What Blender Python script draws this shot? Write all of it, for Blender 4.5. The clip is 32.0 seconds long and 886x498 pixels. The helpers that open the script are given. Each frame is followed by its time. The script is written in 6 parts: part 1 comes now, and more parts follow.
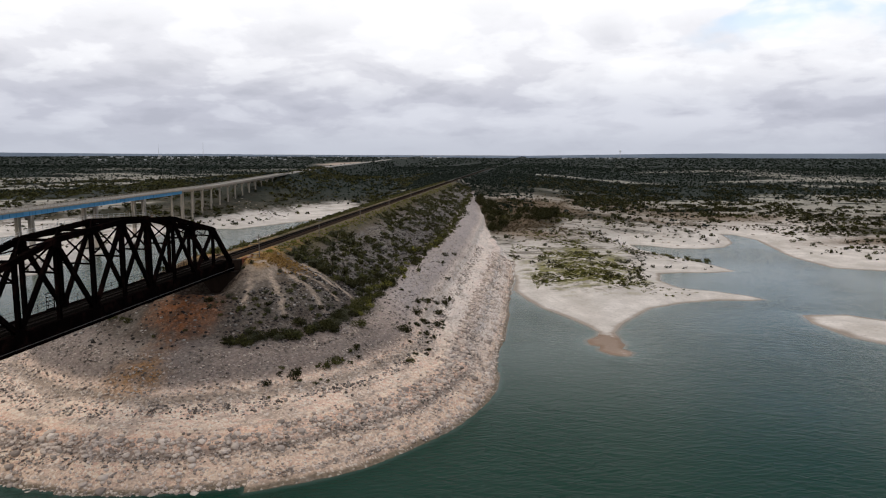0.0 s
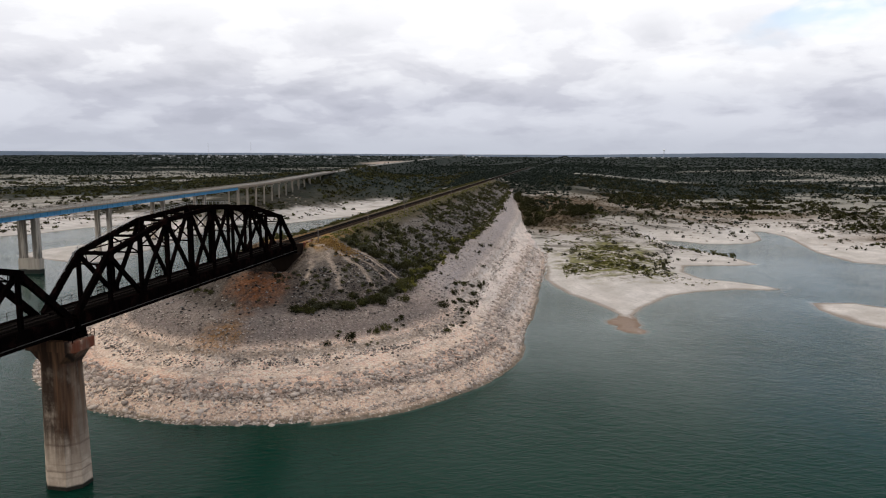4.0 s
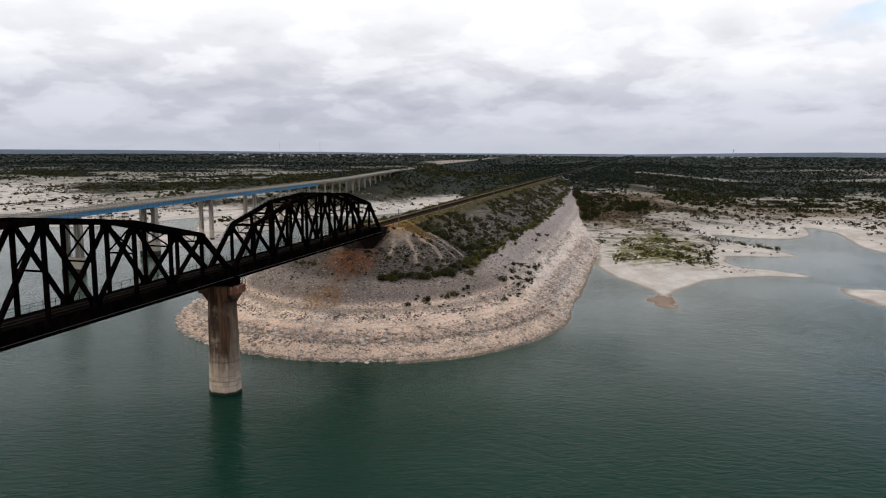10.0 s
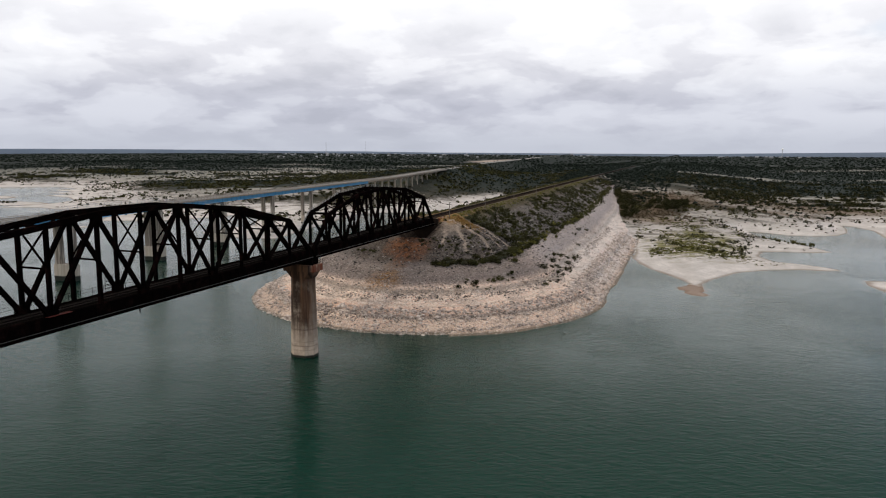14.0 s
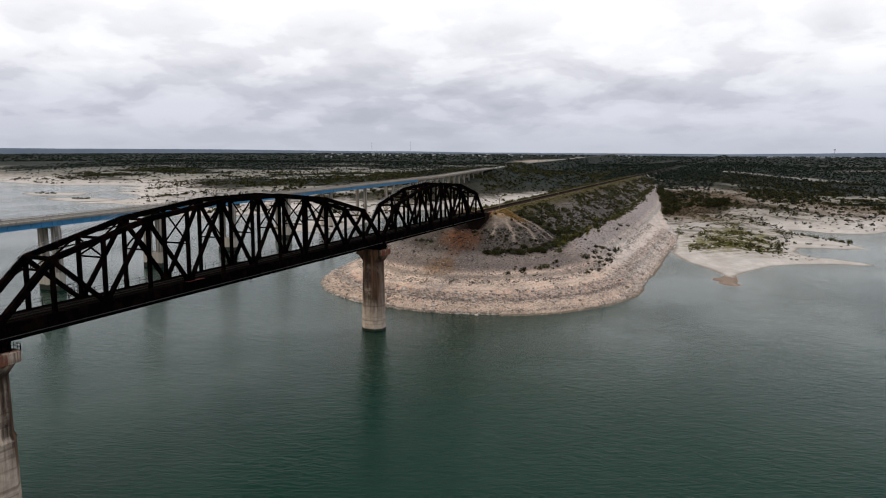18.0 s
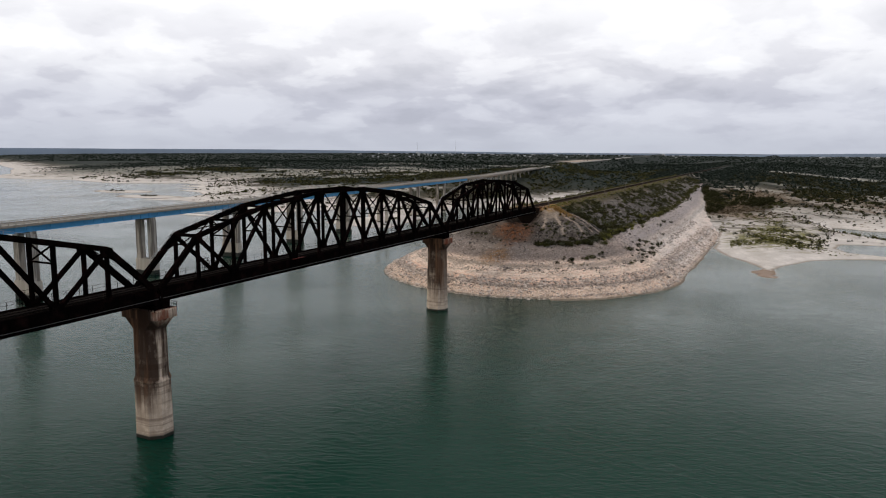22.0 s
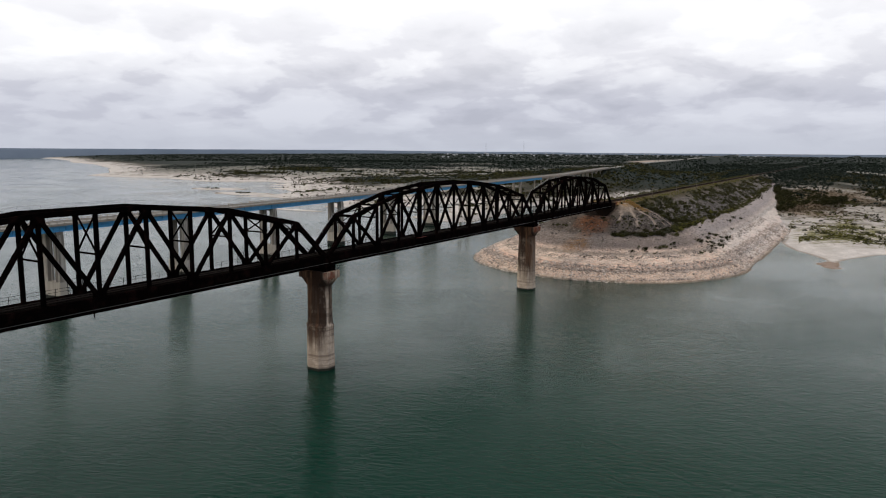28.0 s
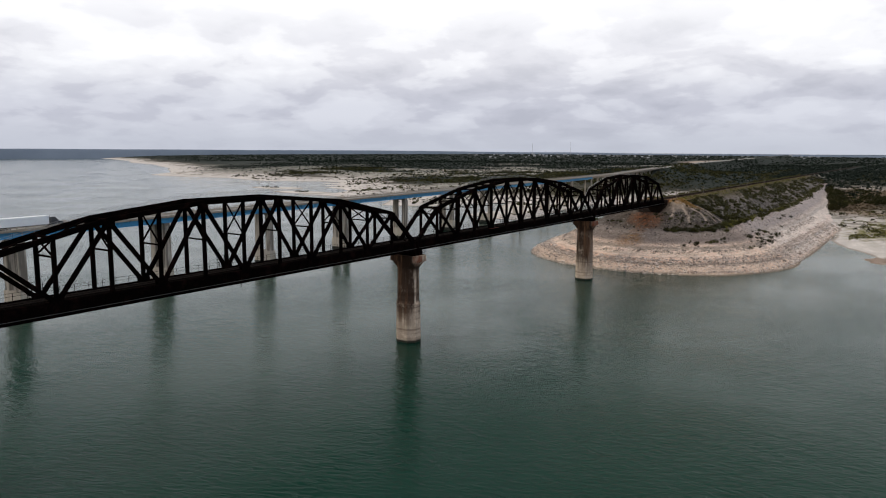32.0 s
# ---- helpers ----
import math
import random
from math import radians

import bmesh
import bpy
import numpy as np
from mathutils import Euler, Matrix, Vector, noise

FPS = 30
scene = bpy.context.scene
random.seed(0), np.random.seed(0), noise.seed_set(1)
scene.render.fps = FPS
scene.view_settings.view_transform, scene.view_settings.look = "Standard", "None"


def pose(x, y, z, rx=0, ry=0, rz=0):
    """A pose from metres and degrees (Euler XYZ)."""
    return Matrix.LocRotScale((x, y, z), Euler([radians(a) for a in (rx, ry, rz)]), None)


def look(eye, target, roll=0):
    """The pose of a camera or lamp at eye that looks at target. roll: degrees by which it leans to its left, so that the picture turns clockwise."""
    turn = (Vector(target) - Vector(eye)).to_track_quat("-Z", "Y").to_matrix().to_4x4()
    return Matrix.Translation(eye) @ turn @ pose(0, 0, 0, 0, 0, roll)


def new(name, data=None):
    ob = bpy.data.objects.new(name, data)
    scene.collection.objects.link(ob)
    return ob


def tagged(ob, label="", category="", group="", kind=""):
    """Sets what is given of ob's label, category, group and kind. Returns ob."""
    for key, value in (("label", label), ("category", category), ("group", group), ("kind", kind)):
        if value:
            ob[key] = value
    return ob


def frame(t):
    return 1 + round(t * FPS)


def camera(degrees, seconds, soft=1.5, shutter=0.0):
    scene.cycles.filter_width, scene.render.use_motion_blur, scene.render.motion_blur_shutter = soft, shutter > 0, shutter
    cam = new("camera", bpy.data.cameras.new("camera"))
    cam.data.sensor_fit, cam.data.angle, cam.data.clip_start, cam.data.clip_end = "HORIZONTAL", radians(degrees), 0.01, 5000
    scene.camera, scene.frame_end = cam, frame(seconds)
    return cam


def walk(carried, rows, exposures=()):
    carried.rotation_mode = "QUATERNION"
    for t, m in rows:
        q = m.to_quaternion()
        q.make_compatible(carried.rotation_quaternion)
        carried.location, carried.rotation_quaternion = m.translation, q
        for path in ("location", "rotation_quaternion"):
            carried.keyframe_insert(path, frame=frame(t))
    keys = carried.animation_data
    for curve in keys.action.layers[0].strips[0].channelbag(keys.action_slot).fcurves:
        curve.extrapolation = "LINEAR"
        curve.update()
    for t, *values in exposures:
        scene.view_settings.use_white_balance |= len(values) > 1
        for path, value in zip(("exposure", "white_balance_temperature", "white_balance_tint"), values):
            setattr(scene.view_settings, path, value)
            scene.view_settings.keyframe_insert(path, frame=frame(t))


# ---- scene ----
cam = camera(63.09, 32.0, soft=1.1)
PATH = [
    (0.0, pose(77.01, -74.68, 55.40, 82.317, -0.159, 7.389)),
    (1.0, pose(78.44, -81.26, 55.40, 82.297, -0.173, 8.226)),
    (2.0, pose(79.87, -87.84, 55.41, 82.277, -0.187, 9.064)),
    (3.0, pose(81.31, -94.42, 55.41, 82.259, -0.200, 9.902)),
    (4.0, pose(82.75, -100.99, 55.41, 82.241, -0.212, 10.741)),
    (5.0, pose(84.19, -107.55, 55.40, 82.225, -0.223, 11.581)),
    (6.0, pose(85.63, -114.11, 55.40, 82.209, -0.234, 12.422)),
    (7.0, pose(87.07, -120.67, 55.39, 82.195, -0.243, 13.263)),
    (8.0, pose(88.52, -127.22, 55.38, 82.181, -0.252, 14.106)),
    (9.0, pose(89.97, -133.77, 55.37, 82.169, -0.260, 14.951)),
    (10.0, pose(91.41, -140.32, 55.36, 82.157, -0.267, 15.796)),
    (11.0, pose(92.86, -146.86, 55.34, 82.146, -0.274, 16.644)),
    (12.0, pose(94.32, -153.40, 55.33, 82.136, -0.279, 17.492)),
    (13.0, pose(95.77, -159.93, 55.31, 82.127, -0.284, 18.342)),
    (14.0, pose(97.23, -166.46, 55.29, 82.119, -0.288, 19.194)),
    (15.0, pose(98.68, -172.98, 55.26, 82.112, -0.291, 20.048)),
    (16.0, pose(100.14, -179.50, 55.24, 82.106, -0.293, 20.903)),
    (17.0, pose(101.60, -186.02, 55.21, 82.101, -0.295, 21.759)),
    (18.0, pose(103.06, -192.53, 55.18, 82.097, -0.296, 22.618)),
    (19.0, pose(104.53, -199.04, 55.15, 82.093, -0.296, 23.478)),
    (20.0, pose(105.99, -205.54, 55.12, 82.091, -0.295, 24.341)),
    (21.0, pose(107.46, -212.04, 55.08, 82.089, -0.293, 25.205)),
    (22.0, pose(108.93, -218.53, 55.05, 82.089, -0.290, 26.070)),
    (23.0, pose(110.40, -225.02, 55.01, 82.090, -0.287, 26.938)),
    (24.0, pose(111.87, -231.51, 54.97, 82.091, -0.283, 27.807)),
    (25.0, pose(113.35, -237.99, 54.93, 82.093, -0.278, 28.678)),
    (26.0, pose(114.82, -244.47, 54.88, 82.097, -0.272, 29.551)),
    (27.0, pose(116.30, -250.94, 54.83, 82.101, -0.266, 30.425)),
    (28.0, pose(117.78, -257.41, 54.79, 82.106, -0.258, 31.301)),
    (29.0, pose(119.26, -263.88, 54.73, 82.112, -0.250, 32.178)),
    (30.0, pose(120.74, -270.34, 54.68, 82.119, -0.241, 33.057)),
    (31.0, pose(122.23, -276.79, 54.63, 82.127, -0.231, 33.937)),
    (32.0, pose(123.71, -283.25, 54.57, 82.136, -0.220, 34.819)),
]
walk(cam, PATH)

# ------------------------------------------------------------ world and light
SUN_ELEV, SUN_AZ = 58.0, 200.0
world = bpy.data.worlds.new("overcast_sky")
scene.world = world
world.use_nodes = True
wt = world.node_tree
wt.nodes.clear()


def wn(kind, **kw):
    n = wt.nodes.new(kind)
    for k, v in kw.items():
        setattr(n, k, v)
    return n


w_out = wn("ShaderNodeOutputWorld")
w_bg = wn("ShaderNodeBackground")
w_sky = wn("ShaderNodeTexSky", sky_type="NISHITA", sun_disc=False, sun_elevation=radians(SUN_ELEV), sun_rotation=radians(SUN_AZ))
w_co = wn("ShaderNodeTexCoord")
w_sep = wn("ShaderNodeSeparateXYZ")
wt.links.new(w_co.outputs["Generated"], w_sep.inputs[0])


def wmath(op, a, b, clamp=False):
    n = wn("ShaderNodeMath", operation=op, use_clamp=clamp)
    for i, v in enumerate((a, b)):
        if isinstance(v, (int, float)):
            n.inputs[i].default_value = v
        else:
            wt.links.new(v, n.inputs[i])
    return n.outputs[0]


# the direction laid on a flat cloud deck
w_up = wmath("ADD", wmath("MAXIMUM", w_sep.outputs[2], 0.0), 0.27)
w_px = wmath("DIVIDE", w_sep.outputs[0], w_up)
w_py = wmath("DIVIDE", w_sep.outputs[1], w_up)
w_com = wn("ShaderNodeCombineXYZ")
wt.links.new(w_px, w_com.inputs[0])
wt.links.new(w_py, w_com.inputs[1])


def wnoise(scale, detail, rough, seed):
    n = wn("ShaderNodeTexNoise", noise_dimensions="4D")
    n.inputs["Scale"].default_value = scale
    n.inputs["Detail"].default_value = detail
    n.inputs["Roughness"].default_value = rough
    n.inputs["W"].default_value = seed
    n.inputs["Distortion"].default_value = 0.25
    wt.links.new(w_com.outputs[0], n.inputs["Vector"])
    return n.outputs["Fac"]


def wramp(fac, stops):
    n = wn("ShaderNodeValToRGB")
    e = n.color_ramp.elements
    e[0].position, e[0].color = stops[0][0], (*stops[0][1], 1)
    e[1].position, e[1].color = stops[-1][0], (*stops[-1][1], 1)
    for p, c in stops[1:-1]:
        x = e.new(p)
        x.color = (*c, 1)
    n.color_ramp.interpolation = "EASE"
    wt.links.new(fac, n.inputs[0])
    return n.outputs[0]


w_puff = wmath("ADD", wmath("MULTIPLY", wnoise(3.6, 6, 0.52, 3.1), 0.58), wmath("MULTIPLY", wnoise(0.9, 3, 0.45, 8.4), 0.42))
w_cloud = wramp(w_puff, [(0.36, (6.5, 6.55, 6.95)), (0.44, (7.7, 7.7, 8.05)), (0.50, (9.2, 9.2, 9.35)), (0.57, (10.3, 10.3, 10.3))])
# grey band low over the horizon, brightening upwards
w_band = wramp(w_sep.outputs[2], [(0.0, (0.485, 0.508, 0.575)), (0.05, (0.59, 0.607, 0.672)), (0.13, (0.87, 0.875, 0.90)), (0.22, (1.0, 1.0, 1.0))])
# the deck thins out overhead and, low down, the clouds run together
w_soft = wn("ShaderNodeMixRGB")
wt.links.new(wramp(w_sep.outputs[2], [(0.0, (0.75, 0.75, 0.75)), (0.045, (0.15, 0.15, 0.15)), (0.09, (0.05, 0.05, 0.05)), (0.22, (0.7, 0.7, 0.7))]), w_soft.inputs[0])
wt.links.new(w_cloud, w_soft.inputs[1])
w_soft.inputs[2].default_value = (9.8, 9.8, 9.9, 1)
w_mul = wn("ShaderNodeMixRGB", blend_type="MULTIPLY")
w_mul.inputs[0].default_value = 1.0
wt.links.new(w_soft.outputs[0], w_mul.inputs[1])
wt.links.new(w_band, w_mul.inputs[2])
# a few blue gaps towards the east
w_gap = wmath("MULTIPLY", wramp(wnoise(2.1, 5, 0.5, 14.7), [(0.43, (0, 0, 0)), (0.52, (1, 1, 1))]), wmath("MULTIPLY", wramp(w_sep.outputs[0], [(0.13, (0, 0, 0)), (0.24, (1, 1, 1))]), wramp(w_sep.outputs[2], [(0.11, (0, 0, 0)), (0.17, (1, 1, 1))])))
w_mix = wn("ShaderNodeMixRGB")
wt.links.new(wmath("MULTIPLY", w_gap, wramp(w_sep.outputs[2], [(0.15, (0.55, 0.55, 0.55)), (0.28, (0.92, 0.92, 0.92))])), w_mix.inputs[0])
wt.links.new(w_mul.outputs[0], w_mix.inputs[1])
w_blue = wn("ShaderNodeMixRGB", blend_type="MULTIPLY")
w_blue.inputs[0].default_value = 1.0
w_blue.inputs[2].default_value = (1.5, 1.5, 1.5, 1)
wt.links.new(w_sky.outputs[0], w_blue.inputs[1])
wt.links.new(w_blue.outputs[0], w_mix.inputs[2])
wt.links.new(w_mix.outputs[0], w_bg.inputs[0])
w_bg.inputs[1].default_value = 0.118
wt.links.new(w_bg.outputs[0], w_out.inputs[0])

sun_data = bpy.data.lights.new("sun", "SUN")
sun_data.energy, sun_data.angle, sun_data.color = 0.5, radians(35), (1.0, 0.96, 0.90)
sun = new("sun", sun_data)
sun.matrix_world = look((0, 0, 300), (-300 * math.sin(radians(SUN_AZ)) / math.tan(radians(SUN_ELEV)), -300 * math.cos(radians(SUN_AZ)) / math.tan(radians(SUN_ELEV)), 0))

# ------------------------------------------------------------ materials
mats = {}


class Nodes:
    """A small builder for one procedural material."""

    def __init__(self, name, rough=0.8, metal=0.0, spec=0.5):
        self.mat = bpy.data.materials.new(name)
        self.mat.use_nodes = True
        self.t = self.mat.node_tree
        self.b = self.t.nodes["Principled BSDF"]
        self.b.inputs["Roughness"].default_value = rough
        self.b.inputs["Metallic"].default_value = metal
        self.b.inputs["Specular IOR Level"].default_value = spec
        self.geo = self.t.nodes.new("ShaderNodeNewGeometry")
        self.pos = self.geo.outputs["Position"]
        mats[name] = self.mat

    def put(self, socket, v):
        if isinstance(v, (int, float)):
            socket.default_value = v
        elif isinstance(v, tuple):
            socket.default_value = (*v, 1) if len(v) == 3 and socket.type == "RGBA" else v
        else:
            self.t.links.new(v, socket)

    def noise(self, scale, detail=4, rough=0.55, vec=None, out="Fac", dist=0.0):
        n = self.t.nodes.new("ShaderNodeTexNoise")
        n.inputs["Scale"].default_value, n.inputs["Detail"].default_value = scale, detail
        n.inputs["Roughness"].default_value, n.inputs["Distortion"].default_value = rough, dist
        self.t.links.new(vec or self.pos, n.inputs["Vector"])
        return n.outputs[out]

    def voro(self, scale, out="Distance", vec=None, feature="F1"):
        n = self.t.nodes.new("ShaderNodeTexVoronoi")
        n.feature = feature
        n.inputs["Scale"].default_value = scale
        self.t.links.new(vec or self.pos, n.inputs["Vector"])
        return n.outputs[out]

    def stretch(self, x, y, z, vec=None):
        n = self.t.nodes.new("ShaderNodeMapping")
        n.inputs["Scale"].default_value = (x, y, z)
        self.t.links.new(vec or self.pos, n.inputs["Vector"])
        return n.outputs[0]

    def turn(self, degrees):
        n = self.t.nodes.new("ShaderNodeMapping")
        n.inputs["Rotation"].default_value = (0, 0, radians(degrees))
        self.t.links.new(self.pos, n.inputs["Vector"])
        return n.outputs[0]

    def xyz(self, vec=None):
        n = self.t.nodes.new("ShaderNodeSeparateXYZ")
        self.t.links.new(vec or self.pos, n.inputs[0])
        return n.outputs

    def math(self, op, a, b=0.0, clamp=False):
        n = self.t.nodes.new("ShaderNodeMath")
        n.operation, n.use_clamp = op, clamp
        self.put(n.inputs[0], a), self.put(n.inputs[1], b)
        return n.outputs[0]

    def span(self, v, lo, hi, a=0.0, b=1.0):
        n = self.t.nodes.new("ShaderNodeMapRange")
        n.interpolation_type = "SMOOTHSTEP"
        for i, x in enumerate((v, lo, hi, a, b)):
            self.put(n.inputs[i], x)
        return n.outputs[0]

    def mix(self, fac, a, b, blend="MIX"):
        n = self.t.nodes.new("ShaderNodeMixRGB")
        n.blend_type = blend
        self.put(n.inputs[0], fac), self.put(n.inputs[1], a), self.put(n.inputs[2], b)
        return n.outputs[0]

    def random(self):
        return self.t.nodes.new("ShaderNodeObjectInfo").outputs["Random"]

    def island(self):
        return self.geo.outputs["Random Per Island"]

    def color(self, v):
        self.put(self.b.inputs["Base Color"], v)
        return self

    def rough(self, v):
        self.put(self.b.inputs["Roughness"], v)
        return self

    def bump(self, height, strength=0.4, dist=0.05):
        n = self.t.nodes.new("ShaderNodeBump")
        n.inputs["Strength"].default_value, n.inputs["Distance"].default_value = strength, dist
        self.put(n.inputs["Height"], height)
        self.t.links.new(n.outputs[0], self.b.inputs["Normal"])
        return self


def make_materials():
    # ground: pale limestone drawdown zone below, scrub soil above
    m = Nodes("limestone_ground", 0.95, spec=0.08)
    x, y, z = m.xyz()
    big, mid, fine = m.noise(0.011, 5, 0.6), m.noise(0.09, 5, 0.62), m.noise(0.9, 4, 0.65)
    pale = m.mix(m.span(mid, 0.35, 0.7), (0.475, 0.415, 0.36), (0.62, 0.55, 0.485))
    pale = m.mix(m.span(fine, 0.48, 0.75, 0, 0.55), pale, (0.30, 0.265, 0.225))
    # old water lines that follow the height
    ring = m.noise(1.0, 3, 0.6, m.stretch(0.012, 0.012, 1.7))
    pale = m.mix(m.span(ring, 0.45, 0.60, 0, 0.32), pale, (0.33, 0.29, 0.24))
    wet = m.span(m.math("ADD", z, m.math("MULTIPLY", mid, 0.25)), 0.16, 0.38, 1, 0)
    pale = m.mix(m.math("MULTIPLY", wet, 0.7), pale, (0.17, 0.125, 0.085))
    tx, ty = m.math("SUBTRACT", x, 98.0), m.math("SUBTRACT", y, 132.0)
    tip = m.math("ADD", m.math("SQRT", m.math("ADD", m.math("MULTIPLY", tx, tx), m.math("MULTIPLY", m.math("MULTIPLY", ty, ty), 0.35))), m.math("MULTIPLY", m.noise(0.28, 4, 0.65), 13.0))
    pale = m.mix(m.span(tip, 16.0, 12.0, 0, 0.78), pale, (0.20, 0.125, 0.08))
    soil = m.mix(m.span(m.noise(0.045, 5), 0.4, 0.62), (0.024, 0.021, 0.012), (0.066, 0.053, 0.032))
    soil = m.mix(m.span(m.noise(0.02, 4), 0.57, 0.67, 0, 0.7), soil, (0.13, 0.078, 0.046))
    soil = m.mix(m.span(m.noise(0.16, 4), 0.48, 0.62, 0, 0.85), soil, (0.022, 0.025, 0.014))
    # bare limestone showing through the scrub
    att = m.t.nodes.new("ShaderNodeAttribute")
    att.attribute_name = "bare"
    bare = m.math("MULTIPLY", att.outputs["Fac"], m.span(m.noise(0.06, 5, 0.7, m.stretch(0.7, 1.3, 1.0)), 0.34, 0.52))
    soil = m.mix(bare, soil, m.mix(mid, (0.27, 0.235, 0.195), (0.42, 0.37, 0.315)))
    br = m.t.nodes.new("ShaderNodeAttribute")
    br.attribute_name = "brush"
    lvl = m.math("ADD", z, m.math("MULTIPLY", m.math("SUBTRACT", big, 0.5), 11.0))
    lvl = m.math("ADD", lvl, m.math("MULTIPLY", m.math("SUBTRACT", mid, 0.5), 9.0))
    land = m.mix(m.span(lvl, 3.4, 7.2), pale, soil)
    # ledges that break the pale ground into dark steps
    ledge = m.math("MULTIPLY", m.span(m.noise(1.0, 4, 0.7, m.stretch(0.05, 0.05, 2.2)), 0.50, 0.55), m.math("MULTIPLY", m.span(z, 1.8, 3.0), m.span(m.noise(0.03, 3), 0.42, 0.55)))
    land = m.mix(m.math("MULTIPLY", ledge, 0.8), land, (0.11, 0.09, 0.068))
    land = m.mix(m.math("MULTIPLY", br.outputs["Fac"], m.span(fine, 0.3, 0.6, 0.5, 0.95)), land, m.mix(mid, (0.085, 0.062, 0.038), (0.19, 0.125, 0.075)))
    gx, gy = m.math("MULTIPLY", m.math("SUBTRACT", x, 98.0), 1 / 31), m.math("MULTIPLY", m.math("SUBTRACT", y, 262.0), 1 / 62)
    flat = m.math("ADD", m.math("ADD", m.math("MULTIPLY", gx, gx), m.math("MULTIPLY", gy, gy)), m.math("MULTIPLY", m.noise(0.10, 4, 0.65), 1.8))
    turf = m.mix(m.span(m.noise(0.25, 4), 0.45, 0.6), (0.15, 0.135, 0.028), (0.065, 0.055, 0.022))
    land = m.mix(m.math("MULTIPLY", m.span(flat, 2.1, 1.2), m.span(m.noise(0.14, 5, 0.7), 0.43, 0.54, 0, 0.9)), land, turf)
    # woodland floor of the plain
    dist = m.math("SQRT", m.math("ADD", m.math("MULTIPLY", x, x), m.math("MULTIPLY", y, y)))
    streak = m.noise(0.006, 6, 0.65, m.stretch(0.7, 1.6, 1.0))
    wood = m.mix(m.math("MULTIPLY", bare, m.span(dist, 1900, 900, 0.05, 1.0)), m.mix(m.noise(0.03, 5), (0.010, 0.0145, 0.0105), (0.026, 0.030, 0.022)), (0.26, 0.235, 0.19))
    far = m.math("MULTIPLY", m.span(dist, 430, 720), m.span(z, 5, 10))
    c1 = m.math("MULTIPLY", m.math("ADD", x, 400), 1 / 115)
    c2 = m.math("MULTIPLY", m.math("ADD", y, -1920), 1 / 420)
    cut = m.math("ADD", m.math("ADD", m.math("MULTIPLY", c1, c1), m.math("MULTIPLY", c2, c2)), m.math("MULTIPLY", streak, 1.2))
    wood = m.mix(m.span(cut, 1.5, 0.9), wood, (0.36, 0.275, 0.215))
    m.color(m.mix(far, land, wood))
    m.bump(m.math("ADD", fine, m.math("MULTIPLY", m.voro(1.3), 0.5)), 0.55, 0.25)

    # rock-armoured embankment, in the bands of its old water levels
    m = Nodes("embankment_rock", 0.95, spec=0.08)
    x, y, z = m.xyz()
    mid, fine, coarse = m.noise(0.12, 5, 0.62), m.noise(1.9, 5, 0.7), m.noise(0.55, 4, 0.65)
    cell = m.xyz(m.voro(2.4, "Color"))[0]
    zz = m.math("ADD", z, m.math("MULTIPLY", m.math("SUBTRACT", m.noise(0.03, 3), 0.5), 2.2))
    zz = m.math("ADD", zz, m.math("MULTIPLY", m.math("SUBTRACT", coarse, 0.5), 0.9))
    zz = m.math("SUBTRACT", zz, m.math("MULTIPLY", m.math("MAXIMUM", m.math("SUBTRACT", y, 275.0), 0.0), 0.0204))
    ramp = m.t.nodes.new("ShaderNodeValToRGB")
    bands = [(0.0, (0.30, 0.25, 0.205)), (1.0, (0.42, 0.345, 0.285)), (3.2, (0.46, 0.385, 0.32)), (3.6, (0.19, 0.16, 0.14)), (4.1, (0.20, 0.17, 0.148)), (4.5, (0.41, 0.315, 0.26)), (5.4, (0.45, 0.34, 0.275)),
             (6.2, (0.47, 0.40, 0.34)), (8.3, (0.50, 0.43, 0.37)), (9.0, (0.24, 0.21, 0.18)), (9.6, (0.27, 0.235, 0.20)), (10.3, (0.47, 0.39, 0.33)), (11.2, (0.33, 0.28, 0.245)), (12.2, (0.235, 0.205, 0.195)), (15.0, (0.265, 0.23, 0.213)),
             (16.2, (0.055, 0.048, 0.043)), (19.0, (0.040, 0.035, 0.031)), (26.0, (0.058, 0.049, 0.039)), (28.6, (0.115, 0.092, 0.058))]
    e = ramp.color_ramp.elements
    for k, (h, c) in enumerate(bands):
        p = h / 30.0
        if k < 2:
            e[k].position, e[k].color = (0.0 if k == 0 else p), (*c, 1)
        else:
            e.new(p).color = (*c, 1)
    m.put(ramp.inputs[0], m.math("MULTIPLY", zz, 1 / 30.0))
    col = m.mix(1.0, ramp.outputs[0], (1.44, 1.235, 1.085), "MULTIPLY")
    # greyer rock along the flank
    col = m.mix(m.math("MULTIPLY", m.span(y, 84.0, 140.0, 0, 0.55), m.math("MULTIPLY", m.span(zz, 0.5, 2.0), m.span(zz, 16.5, 14.5))), col, m.mix(m.span(zz, 7.0, 12.0), m.mix(coarse, (0.50, 0.45, 0.405), (0.80, 0.725, 0.66)), m.mix(coarse, (0.25, 0.225, 0.215), (0.40, 0.365, 0.345))))
    # bleached rock between the shrubs of the upper slope
    pale = m.math("MULTIPLY", m.math("MULTIPLY", m.span(zz, 15.5, 17.0), m.span(z, 26.2, 24.5)), m.span(y, 104.0, 124.0))
    col = m.mix(m.math("MULTIPLY", pale, m.span(m.noise(0.5, 4, 0.65), 0.44, 0.62, 0.1, 0.6)), col, (0.21, 0.19, 0.165))
